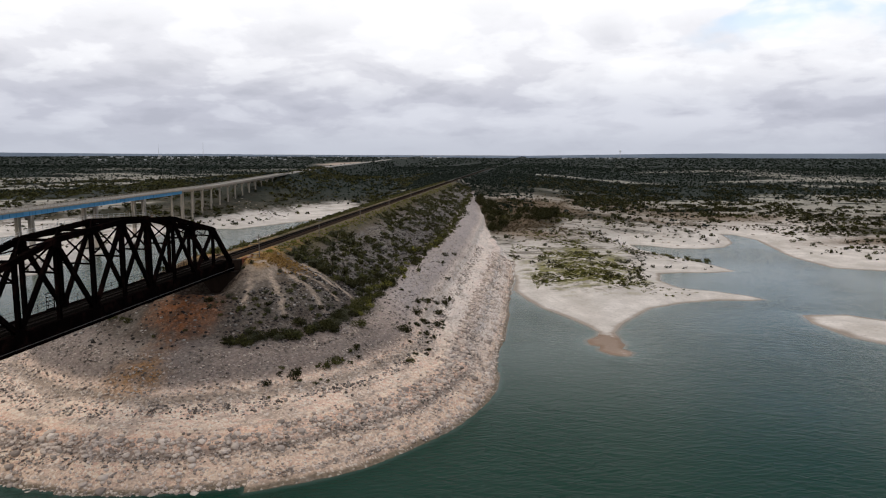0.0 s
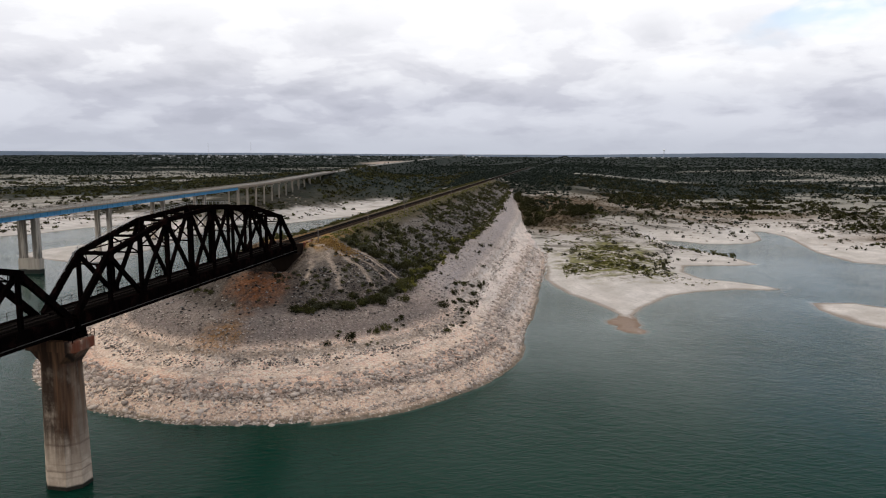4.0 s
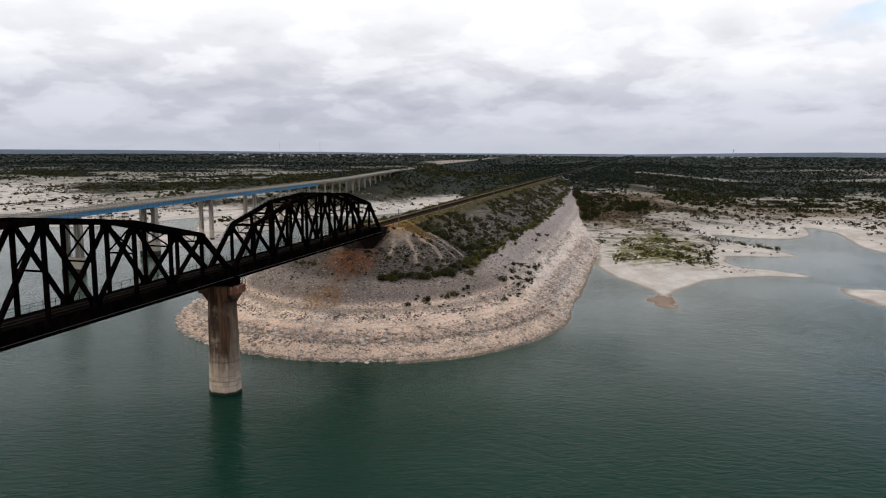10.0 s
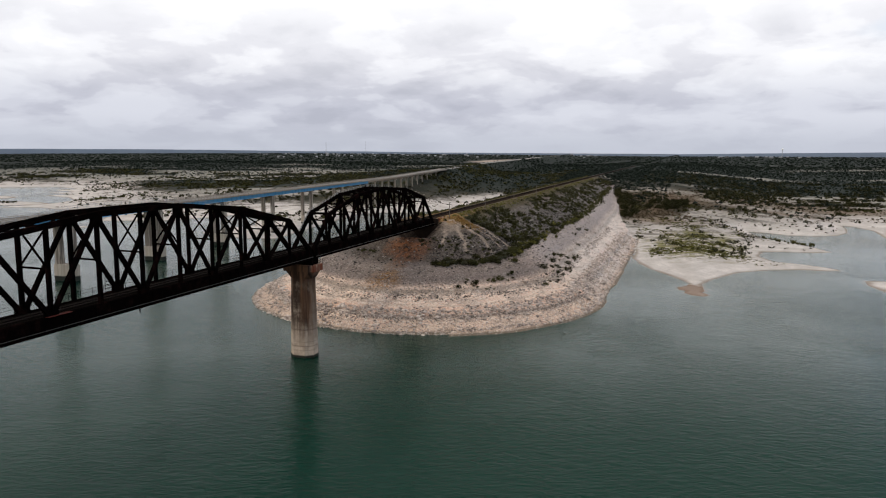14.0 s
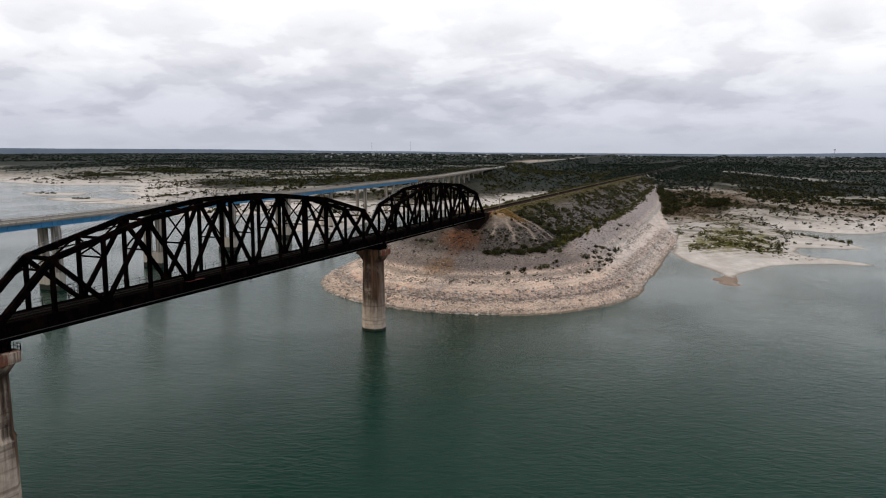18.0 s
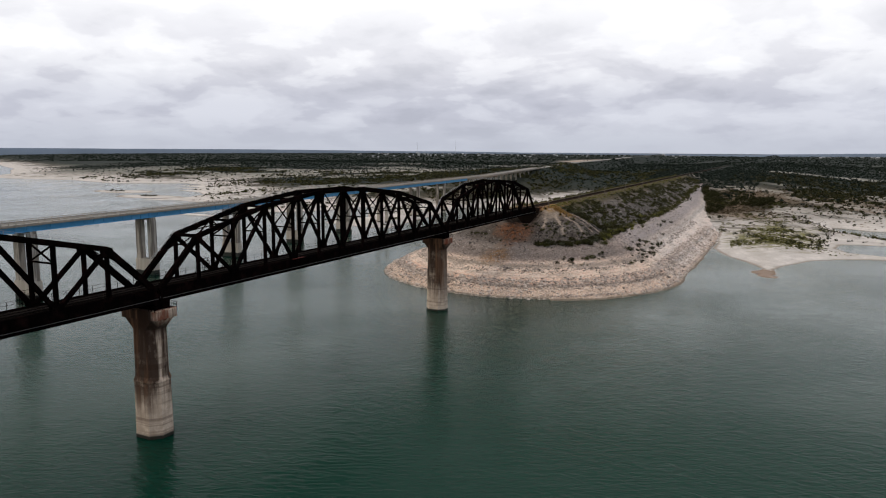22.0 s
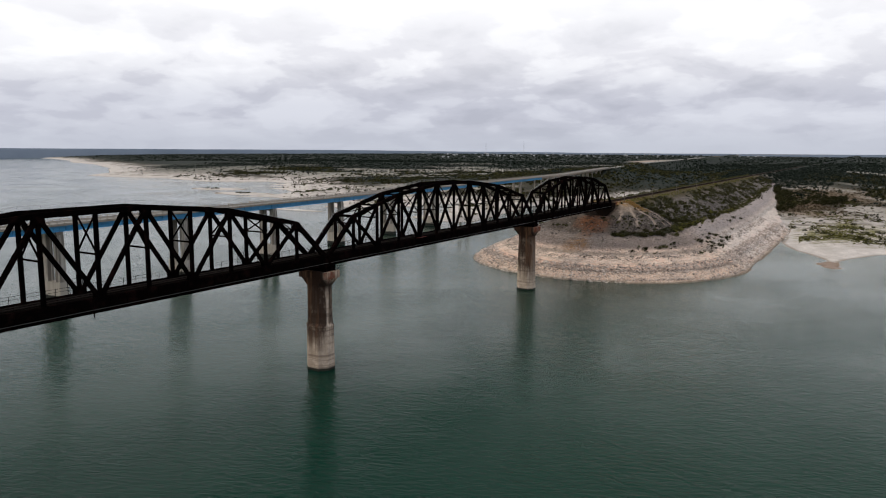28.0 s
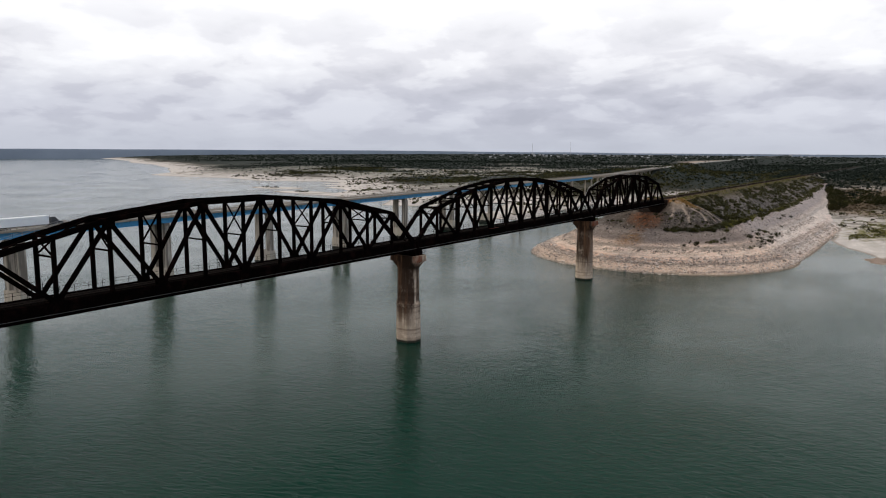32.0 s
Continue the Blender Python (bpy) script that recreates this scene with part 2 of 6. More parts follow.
    # darker broken rock round the end of the bank, below the shrubs
    ring = m.math("MULTIPLY", m.math("MULTIPLY", m.span(zz, 10.2, 12.0), m.span(zz, 17.0, 15.5)), m.span(y, 104.0, 82.0))
    col = m.mix(m.math("MULTIPLY", ring, 0.72), col, m.mix(coarse, (0.085, 0.066, 0.055), (0.17, 0.135, 0.115)))
    col = m.mix(m.span(mid, 0.4, 0.7, 0, 0.3), col, (0.22, 0.19, 0.16))
    nose = m.math("SQRT", m.math("ADD", m.math("MULTIPLY", m.math("SUBTRACT", x, 20.0), m.math("SUBTRACT", x, 20.0)), m.math("MULTIPLY", m.math("SUBTRACT", y, 93.0), m.math("SUBTRACT", y, 93.0))))
    fan = m.math("ARCTAN2", m.math("SUBTRACT", y, 101.0), m.math("SUBTRACT", x, 12.0))
    com = m.t.nodes.new("ShaderNodeCombineXYZ")
    m.put(com.inputs[0], m.math("MULTIPLY", fan, 4.2)), m.put(com.inputs[1], m.math("MULTIPLY", nose, 0.05))
    gul = m.noise(2.2, 4, 0.6, com.outputs[0])
    col = m.mix(m.math("MULTIPLY", m.span(gul, 0.5, 0.62, 0, 0.25), m.math("MULTIPLY", m.span(nose, 26, 16), m.span(z, 16, 19))), col, (0.20, 0.165, 0.13))
    scr = m.t.nodes.new("ShaderNodeAttribute")
    scr.attribute_name = "scree"
    sand = m.math("MULTIPLY", scr.outputs["Fac"], m.span(z, 15, 18))
    col = m.mix(m.math("MULTIPLY", sand, m.span(coarse, 0.28, 0.55, 0.45, 0.95)), col, (0.40, 0.30, 0.22))
    col = m.mix(m.math("MULTIPLY", m.span(z, 25.2, 27.2, 0, 0.8), m.span(y, 106.0, 120.0)), col, m.mix(m.span(coarse, 0.4, 0.6), (0.034, 0.032, 0.014), (0.080, 0.065, 0.028)))
    grass = m.math("MULTIPLY", m.span(z, 26.6, 28.4), m.span(m.noise(0.22, 4), 0.42, 0.56))
    col = m.mix(m.math("MULTIPLY", grass, m.span(y, 150, 108, 0.12, 1.0)), col, (0.27, 0.145, 0.045))
    # rust washed down from the bridge end in two patches
    def blot(cx, cy, a, b):
        dx, dy = m.math("MULTIPLY", m.math("SUBTRACT", x, cx), 1 / a), m.math("MULTIPLY", m.math("SUBTRACT", y, cy), 1 / b)
        d = m.math("ADD", m.math("SQRT", m.math("ADD", m.math("MULTIPLY", dx, dx), m.math("MULTIPLY", dy, dy))), m.math("MULTIPLY", m.noise(0.22, 4, 0.65), 1.1))
        return m.span(d, 1.55, 0.8)
    rust = m.math("MAXIMUM", blot(1.5, 71.5, 11.0, 9.5), m.math("MULTIPLY", blot(0.5, 52.0, 9.0, 6.5), 0.95))
    rust = m.math("MAXIMUM", rust, m.math("MULTIPLY", blot(1.0, 62.0, 5.5, 14.0), 0.5))
    col = m.mix(m.math("MULTIPLY", rust, m.span(coarse, 0.34, 0.62, 0.28, 0.95)), col, m.mix(m.span(y, 56.0, 66.0), (0.29, 0.145, 0.050), (0.22, 0.082, 0.030)))
    wet = m.span(m.math("ADD", z, m.math("MULTIPLY", mid, 0.6)), 0.55, 1.0, 1, 0)
    col = m.mix(m.math("MULTIPLY", wet, 0.8), col, (0.11, 0.085, 0.055))
    lines = m.noise(1.0, 4, 0.72, m.stretch(0.09, 0.09, 1.25))
    col = m.mix(m.math("MULTIPLY", m.span(lines, 0.53, 0.60), m.span(z, 13.0, 10.5, 0.1, 0.38)), col, (0.20, 0.165, 0.135))
    col = m.mix(0.26, col, cell, "OVERLAY")
    col = m.mix(m.span(fine, 0.52, 0.8, 0, 0.6), col, (0.12, 0.105, 0.09))
    col = m.mix(m.math("MULTIPLY", m.span(cell, 0.84, 0.92, 0, 0.4), m.span(z, 12, 9.5, 0.12, 1.0)), col, (0.58, 0.52, 0.45))
    # shade below the bridge end, painted on the rock as a near-black patch
    end_shade = m.math("ADD", m.math("ABSOLUTE", m.math("SUBTRACT", x, -2.0)), m.math("ADD", m.math("ABSOLUTE", m.math("MULTIPLY", m.math("SUBTRACT", y, 87.0), 0.9)), m.math("MULTIPLY", mid, 9.0)))
    col = m.mix(m.math("MULTIPLY", m.span(end_shade, 19.0, 13.0, 0, 0.94), m.span(cell, 0.1, 0.8, 1.0, 0.72)), col, (0.018, 0.011, 0.008))
    m.color(col)
    m.bump(m.math("ADD", fine, m.math("MULTIPLY", m.voro(1.6), 0.9)), 0.8, 0.3)

    m = Nodes("lake_water", 0.06, spec=0.15)
    m.b.inputs["IOR"].default_value = 1.33
    m.b.inputs["Specular Tint"].default_value = (0.65, 1.0, 1.0, 1)
    depth = m.noise(0.006, 3)
    att = m.t.nodes.new("ShaderNodeAttribute")
    att.attribute_name = "depth"
    shoal = m.mix(m.span(att.outputs["Fac"], 0.0, 0.20), (0.11, 0.085, 0.055), (0.030, 0.058, 0.046))
    m.color(m.mix(m.span(att.outputs["Fac"], 0.05, 0.75), shoal, m.mix(depth, (0.0016, 0.0225, 0.0130), (0.0024, 0.0270, 0.0163))))
    facing = m.t.nodes.new("ShaderNodeLayerWeight").outputs["Facing"]
    m.put(m.b.inputs["Specular IOR Level"], m.span(facing, 0.62, 0.92, 0.055, 0.35))
    gust = m.span(m.noise(0.014, 4, 0.6), 0.34, 0.66, 0.42, 1.2)
    # wind ripples in two crossing trains
    wav = m.math("ADD", m.noise(0.75, 4, 0.6, m.stretch(0.45, 1.5, 1.0, m.turn(-24)), dist=0.7), m.math("MULTIPLY", m.noise(0.34, 3, 0.5, m.stretch(0.5, 1.4, 1.0, m.turn(14)), dist=0.8), 0.9))
    m.bump(m.math("MULTIPLY", wav, gust), 0.6, 0.35)
    m.rough(m.span(m.noise(0.012, 4), 0.35, 0.65, 0.05, 0.14))

    m = Nodes("bridge_steel", 0.9, 0.0, spec=0.0)
    n1, n2 = m.noise(0.5, 5, 0.65), m.noise(6.0, 3, 0.6)
    c = m.mix(m.span(n1, 0.48, 0.72), (0.0022, 0.0016, 0.0015), (0.0110, 0.0048, 0.0040))
    m.color(m.mix(m.span(n2, 0.60, 0.78, 0, 0.35), c, (0.032, 0.014, 0.009)))
    m.bump(n2, 0.2, 0.02)

    m = Nodes("rust_plate", 0.9, 0.0, spec=0.05)
    m.color(m.mix(m.noise(1.2, 4), (0.045, 0.010, 0.008), (0.085, 0.020, 0.015)))
    m = Nodes("rail_steel", 0.9, 0.0, spec=0.05)
    m.color(m.mix(m.noise(3.0), (0.016, 0.011, 0.009), (0.040, 0.030, 0.024)))
    m = Nodes("sleeper_wood", 0.95, spec=0.0)
    m.color(m.mix(m.noise(2.0, 4, 0.6, m.stretch(0.4, 4, 4)), (0.004, 0.0032, 0.0026), (0.011, 0.0085, 0.0070)))
    m = Nodes("ballast", 0.95, spec=0.0)
    m.color(m.mix(m.xyz(m.voro(5.0, "Color"))[0], (0.020, 0.013, 0.009), (0.046, 0.031, 0.022)))
    m.bump(m.voro(5.0), 0.8, 0.08)
    m = Nodes("pale_pipe", 0.5, 0.4)
    m.color(m.mix(m.noise(1.5), (0.026, 0.023, 0.021), (0.062, 0.054, 0.048)))

    m = Nodes("pier_concrete", 0.9, spec=0.1)
    x, y, z = m.xyz()
    n1 = m.noise(0.6, 5, 0.6)
    c = m.mix(m.span(n1, 0.35, 0.68), (0.46, 0.345, 0.25), (0.64, 0.495, 0.365))
    drip = m.noise(0.42, 5, 0.62, m.stretch(1.0, 1.0, 0.05))
    c = m.mix(m.math("MULTIPLY", m.span(drip, 0.46, 0.55), m.span(z, 1.5, 11.0, 0.1, 0.75)), c, (0.10, 0.066, 0.046))
    fine = m.noise(1.6, 4, 0.6, m.stretch(1.0, 1.0, 0.06))
    c = m.mix(m.math("MULTIPLY", m.span(fine, 0.48, 0.62), m.span(z, 2.0, 16.0, 0.1, 0.75)), c, (0.15, 0.088, 0.052))
    lines = m.noise(1.0, 2, 0.5, m.stretch(0.02, 0.02, 1.1))
    c = m.mix(m.span(lines, 0.52, 0.64, 0, 0.6), c, (0.16, 0.105, 0.075))
    rust = m.math("MULTIPLY", m.span(z, 20.0, 23.5), m.span(m.noise(0.35, 4, 0.6, m.stretch(1, 1, 0.25)), 0.36, 0.55))
    c = m.mix(rust, c, (0.17, 0.052, 0.027))
    c = m.mix(m.math("MULTIPLY", m.span(z, 18.5, 22.0), m.math("MULTIPLY", m.span(n1, 0.2, 0.45), m.span(x, 4.3, 3.2))), c, (0.035, 0.022, 0.016))
    # years of drips from the steel above its middle
    under = m.math("ADD", x, m.math("MULTIPLY", m.math("SUBTRACT", m.noise(0.5, 4, 0.6, m.stretch(1, 1, 0.12)), 0.5), 2.6))
    c = m.mix(m.math("MULTIPLY", m.span(under, 3.3, 2.7, 0, 0.95), m.math("MULTIPLY", m.span(m.math("ADD", z, m.math("MULTIPLY", drip, 12.0)), 10.0, 17.0, 0.06, 1.0), m.span(m.noise(0.30, 4, 0.6, m.stretch(1, 1, 0.7)), 0.34, 0.52, 0.45, 1.0))), c, m.mix(m.span(drip, 0.46, 0.72), (0.030, 0.015, 0.009), (0.20, 0.100, 0.052)))
    wet = m.span(z, 0.5, 0.9, 1, 0)
    m.color(m.mix(wet, c, (0.025, 0.022, 0.016)))
    m.bump(m.math("ADD", n1, m.noise(8.0, 3)), 0.25, 0.05)

    m = Nodes("road_concrete", 0.9, spec=0.3)
    n1 = m.noise(0.35, 5, 0.6)
    c = m.mix(n1, (0.24, 0.20, 0.155), (0.37, 0.315, 0.25))
    m.color(m.mix(m.span(m.noise(0.8, 4, 0.6, m.stretch(1, 1, 0.1)), 0.5, 0.68, 0, 0.6), c, (0.16, 0.14, 0.12)))
    m.bump(n1, 0.15, 0.03)
    m = Nodes("stained_concrete", 0.9, spec=0.1)
    x, y, z = m.xyz()
    n1 = m.noise(0.5, 5, 0.6)
    c = m.mix(n1, (0.31, 0.265, 0.215), (0.48, 0.415, 0.34))
    c = m.mix(m.span(m.noise(0.9, 4, 0.6, m.stretch(1, 1, 0.06)), 0.42, 0.54, 0, 0.75), c, (0.10, 0.080, 0.062))
    c = m.mix(m.span(z, 7.2, 6.8, 0, 0.7), c, (0.50, 0.42, 0.33))
    m.color(m.mix(m.span(m.math("ADD", z, n1), 2.9, 2.3), c, (0.030, 0.030, 0.024)))
    m.bump(n1, 0.2, 0.03)
    m = Nodes("asphalt", 0.9)
    m.color(m.mix(m.noise(0.5, 5), (0.17, 0.15, 0.125), (0.25, 0.222, 0.185)))
    m = Nodes("blue_girder_paint", 0.5, spec=0.4)
    c = m.mix(m.noise(0.4, 5), (0.032, 0.21, 0.40), (0.060, 0.31, 0.55))
    m.color(m.mix(m.span(m.noise(1.2, 4, 0.6, m.stretch(1, 1, 0.2)), 0.58, 0.72, 0, 0.5), c, (0.09, 0.13, 0.16)))
    m = Nodes("galvanised_steel", 0.5, 0.6)
    m.color(m.mix(m.noise(4.0), (0.30, 0.29, 0.28), (0.44, 0.43, 0.42)))
    m = Nodes("white_paint", 0.5)
    m.color(m.mix(m.noise(0.8), (0.70, 0.70, 0.69), (0.82, 0.82, 0.81)))
    m = Nodes("dark_rubber", 0.85)
    m.color(m.mix(m.noise(4.0), (0.018, 0.018, 0.018), (0.04, 0.04, 0.04)))
    m = Nodes("dark_cab_paint", 0.35)
    m.color(m.mix(m.noise(2.0), (0.02, 0.022, 0.026), (0.045, 0.047, 0.05)))
    m = Nodes("glass_dark", 0.08)
    m.color((0.03, 0.035, 0.04))
    m = Nodes("pole_wood", 0.9)
    m.color(m.mix(m.noise(1.5, 4, 0.6, m.stretch(4, 4, 0.4)), (0.075, 0.058, 0.045), (0.15, 0.12, 0.095)))

    for name, a, b in (("leaf_dark", (0.013, 0.013, 0.0042), (0.043, 0.039, 0.0135)), ("leaf_olive", (0.028, 0.029, 0.0085), (0.082, 0.075, 0.024)),
                       ("leaf_grey", (0.036, 0.036, 0.020), (0.088, 0.082, 0.050)), ("leaf_bright", (0.066, 0.070, 0.012), (0.170, 0.150, 0.034))):
        m = Nodes(name, 0.85, spec=0.06)
        m.color(m.mix(m.math("ADD", m.math("MULTIPLY", m.island(), 0.6), m.math("MULTIPLY", m.random(), 0.4)), a, b))
    # far scrub, bluer than the near leaves: slight haze mixed into the green
    m = Nodes("scrub_far", 0.9, spec=0.04)
    m.color(m.mix(m.island(), (0.012, 0.0165, 0.0125), (0.030, 0.036, 0.027)))
    # horizon ring: distance haze is painted into its blue-grey base colour
    m = Nodes("hazed_hills", 0.95, spec=0.0)
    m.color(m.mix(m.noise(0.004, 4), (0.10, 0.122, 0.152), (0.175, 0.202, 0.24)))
    m = Nodes("twig_bark", 0.9)
    m.color(m.mix(m.noise(5.0), (0.06, 0.05, 0.04), (0.14, 0.12, 0.10)))
    m = Nodes("boulder_stone", 0.95, spec=0.2)
    c = m.mix(m.random(), (0.50, 0.40, 0.325), (0.64, 0.525, 0.435))
    c = m.mix(m.span(m.island(), 0.25, 1.0, 0, 0.9), c, (0.20, 0.155, 0.125))
    m.color(m.mix(m.span(m.noise(1.2, 4), 0.5, 0.7, 0, 0.5), c, (0.24, 0.20, 0.17)))
    m.bump(m.noise(3.0, 4), 0.5, 0.08)
    m = Nodes("dark_stone", 0.95, spec=0.08)
    m.color(m.mix(m.span(m.island(), 0.62, 1.0), (0.032, 0.027, 0.024), (0.32, 0.285, 0.25)))
    m = Nodes("ledge_stone", 0.95, spec=0.08)
    m.color(m.mix(m.span(m.island(), 0.1, 0.9), (0.105, 0.086, 0.072), (0.42, 0.345, 0.285)))
    m = Nodes("dry_grass", 0.9, spec=0.06)
    m.color(m.mix(m.island(), (0.17, 0.085, 0.022), (0.34, 0.21, 0.075)))
    m = Nodes("dry_brush", 0.9, spec=0.05)
    m.color(m.mix(m.island(), (0.050, 0.035, 0.020), (0.14, 0.10, 0.060)))
    # abutment concrete with the dark of the bridge's underside put into its colour
    m = Nodes("shaded_abutment", 0.95, spec=0.05)
    m.color(m.mix(m.noise(0.8, 5, 0.6, m.stretch(1, 1, 0.2)), (0.008, 0.006, 0.005), (0.032, 0.020, 0.014)))
    m = Nodes("house_wall", 0.8)
    m.color(m.mix(m.random(), (0.09, 0.085, 0.08), (0.30, 0.29, 0.28)))
    m = Nodes("house_roof", 0.7)
    m.color(m.mix(m.random(), (0.10, 0.095, 0.09), (0.34, 0.335, 0.33)))


make_materials()

# ------------------------------------------------------------ mesh helpers
def mesh_np(name, verts, faces, material, smooth=False):
    """A mesh from arrays; faces: an n x 3 or n x 4 array."""
    me = bpy.data.meshes.new(name)
    verts, faces = np.asarray(verts, np.float32), np.asarray(faces, np.int32)
    k = faces.shape[1]
    me.vertices.add(len(verts))
    me.vertices.foreach_set("co", verts.ravel())
    me.loops.add(faces.size)
    me.loops.foreach_set("vertex_index", faces.ravel())
    me.polygons.add(len(faces))
    me.polygons.foreach_set("loop_start", np.arange(0, faces.size, k, dtype=np.int32))
    if smooth:
        me.polygons.foreach_set("use_smooth", np.ones(len(faces), bool))
    me.update(calc_edges=True)
    me.materials.append(mats[material])
    return me


BOX_F = np.array([(0, 3, 2, 1), (4, 5, 6, 7), (0, 1, 5, 4), (1, 2, 6, 5), (2, 3, 7, 6), (3, 0, 4, 7)])


class Shape:
    """Collects boxes, prisms and tubes into one mesh."""

    def __init__(self):
        self.v, self.f, self.n = [], [], 0

    def add(self, verts, faces):
        self.v.append(np.asarray(verts, float))
        self.f += [tuple(int(i) + self.n for i in fc) for fc in faces]
        self.n += len(verts)
        return self

    def box(self, x0, x1, y0, y1, z0, z1):
        return self.add([(x0, y0, z0), (x1, y0, z0), (x1, y1, z0), (x0, y1, z0), (x0, y0, z1), (x1, y0, z1), (x1, y1, z1), (x0, y1, z1)], BOX_F)

    def bar(self, p, q, w, h, up=(0, 0, 1), shift=(0.0, 0.0)):
        """A box from p to q, w across and h along up."""
        p, q, up = Vector(p), Vector(q), Vector(up)
        d = (q - p).normalized()
        s = d.cross(up).normalized()
        u = s.cross(d).normalized()
        o = s * shift[0] + u * shift[1]
        vs = [c + o + s * (a * w / 2) + u * (b * h / 2) for c in (p, q) for a, b in ((-1, -1), (1, -1), (1, 1), (-1, 1))]
        return self.add([tuple(v) for v in vs], [(0, 1, 2, 3), (7, 6, 5, 4), (0, 4, 5, 1), (1, 5, 6, 2), (2, 6, 7, 3), (3, 7, 4, 0)])

    def tube(self, p, q, r0, r1, n=8):
        p, q = Vector(p), Vector(q)
        d = (q - p).normalized()
        s = d.orthogonal().normalized()
        u = d.cross(s)
        vs = []
        for c, r in ((p, r0), (q, r1)):
            vs += [tuple(c + (s * math.cos(2 * math.pi * i / n) + u * math.sin(2 * math.pi * i / n)) * r) for i in range(n)]
        fs = [(i, (i + 1) % n, n + (i + 1) % n, n + i) for i in range(n)]
        return self.add(vs, fs + [tuple(range(n - 1, -1, -1)), tuple(range(n, 2 * n))])

    def loft(self, rings):
        """Closed rings of equal length, bottom to top, capped."""
        n = len(rings[0])
        vs = [p for r in rings for p in r]
        fs = [(k * n + i, k * n + (i + 1) % n, (k + 1) * n + (i + 1) % n, (k + 1) * n + i) for k in range(len(rings) - 1) for i in range(n)]
        return self.add(vs, fs + [tuple(range(n - 1, -1, -1)), tuple(range((len(rings) - 1) * n, len(rings) * n))])

    def mesh(self, name, material, bevel=0.0):
        me = bpy.data.meshes.new(name)
        me.from_pydata([tuple(v) for a in self.v for v in a], [], self.f)
        if bevel:
            bm = bmesh.new()
            bm.from_mesh(me)
            bmesh.ops.bevel(bm, geom=bm.edges[:], offset=bevel, segments=1, affect="EDGES", clamp_overlap=True)
            bm.to_mesh(me)
            bm.free()
        me.update()
        me.materials.append(mats[material])
        return me


def thing(name, label, category, group="", at=(0, 0, 0), kind=""):
    ob = new(name)
    ob.empty_display_size = 0.5
    ob.location = at
    return tagged(ob, label, category, group, kind)


def part(name, shape, material, parent, label="", bevel=0.0):
    me = shape if isinstance(shape, bpy.types.Mesh) else shape.mesh(name, material, bevel)
    ob = new(name, me)
    ob.parent = parent
    if label:
        ob["label"] = label
    return ob


# ------------------------------------------------------------ ground shape
EAST = [(66, 262), (69, 236), (68.5, 215), (74, 196), (80, 181), (88, 168), (94, 156), (97, 148.5), (96.0, 143), (94.0, 140), (92.5, 138), (93, 133), (96, 131.5), (95.5, 127), (98.5, 123), (103, 122), (104.5, 126), (102, 130), (103.5, 134), (102.8, 137), (102.6, 142), (102.0, 148.5),
        (106, 162), (118, 186), (131, 197), (146, 204), (158, 205), (164, 208), (160, 214), (150, 222), (136, 228), (131, 244), (134, 263), (144, 267), (160, 270), (170, 275),
        (165, 292), (158, 307), (146, 328), (136, 347), (133, 368), (144, 366), (156, 355), (172, 355), (187, 364), (197, 385), (201, 410), (202, 436), (210, 432), (217, 405),
        (215, 377), (213, 329), (220, 292), (240, 286)]
EAST_FAR = [(300, 300), (420, 250), (700, 330), (1100, 260), (1900, 420), (3000, 300), (5200, 500), (5200, 5200), (-900, 5200), (-620, 900), (-150, 560), (-100, 500)]
ISLAND = [(168, 182), (184, 185), (197, 175), (240, 160), (300, 150), (300, 110), (230, 118), (185, 138), (172, 152), (167, 170)]
WEST = [(-60, 520), (-104, 482), (-114, 465), (-124, 441), (-136, 415), (-152, 415), (-172, 392), (-166, 350), (-160, 309), (-152, 262), (-145, 218), (-160, 210), (-182, 217), (-207, 226), (-210, 252), (-202, 280), (-214, 298), (-228, 322), (-240, 350), (-246, 380),
        (-262, 353), (-268, 318), (-290, 280), (-330, 262), (-352, 300), (-390, 362), (-440, 330), (-478, 340), (-512, 322), (-500, 372), (-520, 425), (-560, 455), (-612, 472), (-590, 487), (-610, 502), (-650, 507), (-626, 527), (-652, 543), (-702, 556), (-668, 572), (-694, 594), (-742, 612)]
WEST_FAR = [(-770, 590), (-830, 556), (-993, 599), (-1130, 585), (-1230, 600), (-1330, 720), (-1560, 870), (-1640, 930), (-2100, 1180), (-2440, 1310), (-2750, 1500),
            (-3200, 1700), (-5200, 2400), (-5200, 5200), (600, 5200), (600, 900), (60, 520)]
BARS = [(-544, 366, 46, 24), (-650, 420, 44, 25), (-335, 226, 36, 6)]


def inside_distance(x, y, ring):
    """Signed distance to a closed outline, positive inside."""
    best, odd = np.full(x.shape, 1e18), np.zeros(x.shape, bool)
    for (ax, ay), (bx, by) in zip(ring, ring[1:] + ring[:1]):
        dx, dy = bx - ax, by - ay
        k = np.clip(((x - ax) * dx + (y - ay) * dy) / (dx * dx + dy * dy), 0, 1)
        best = np.minimum(best, (x - ax - k * dx) ** 2 + (y - ay - k * dy) ** 2)
        if dy:
            odd ^= ((ay > y) != (by > y)) & (x < ax + (y - ay) * dx / dy)
    return np.where(odd, 1, -1) * np.sqrt(best)


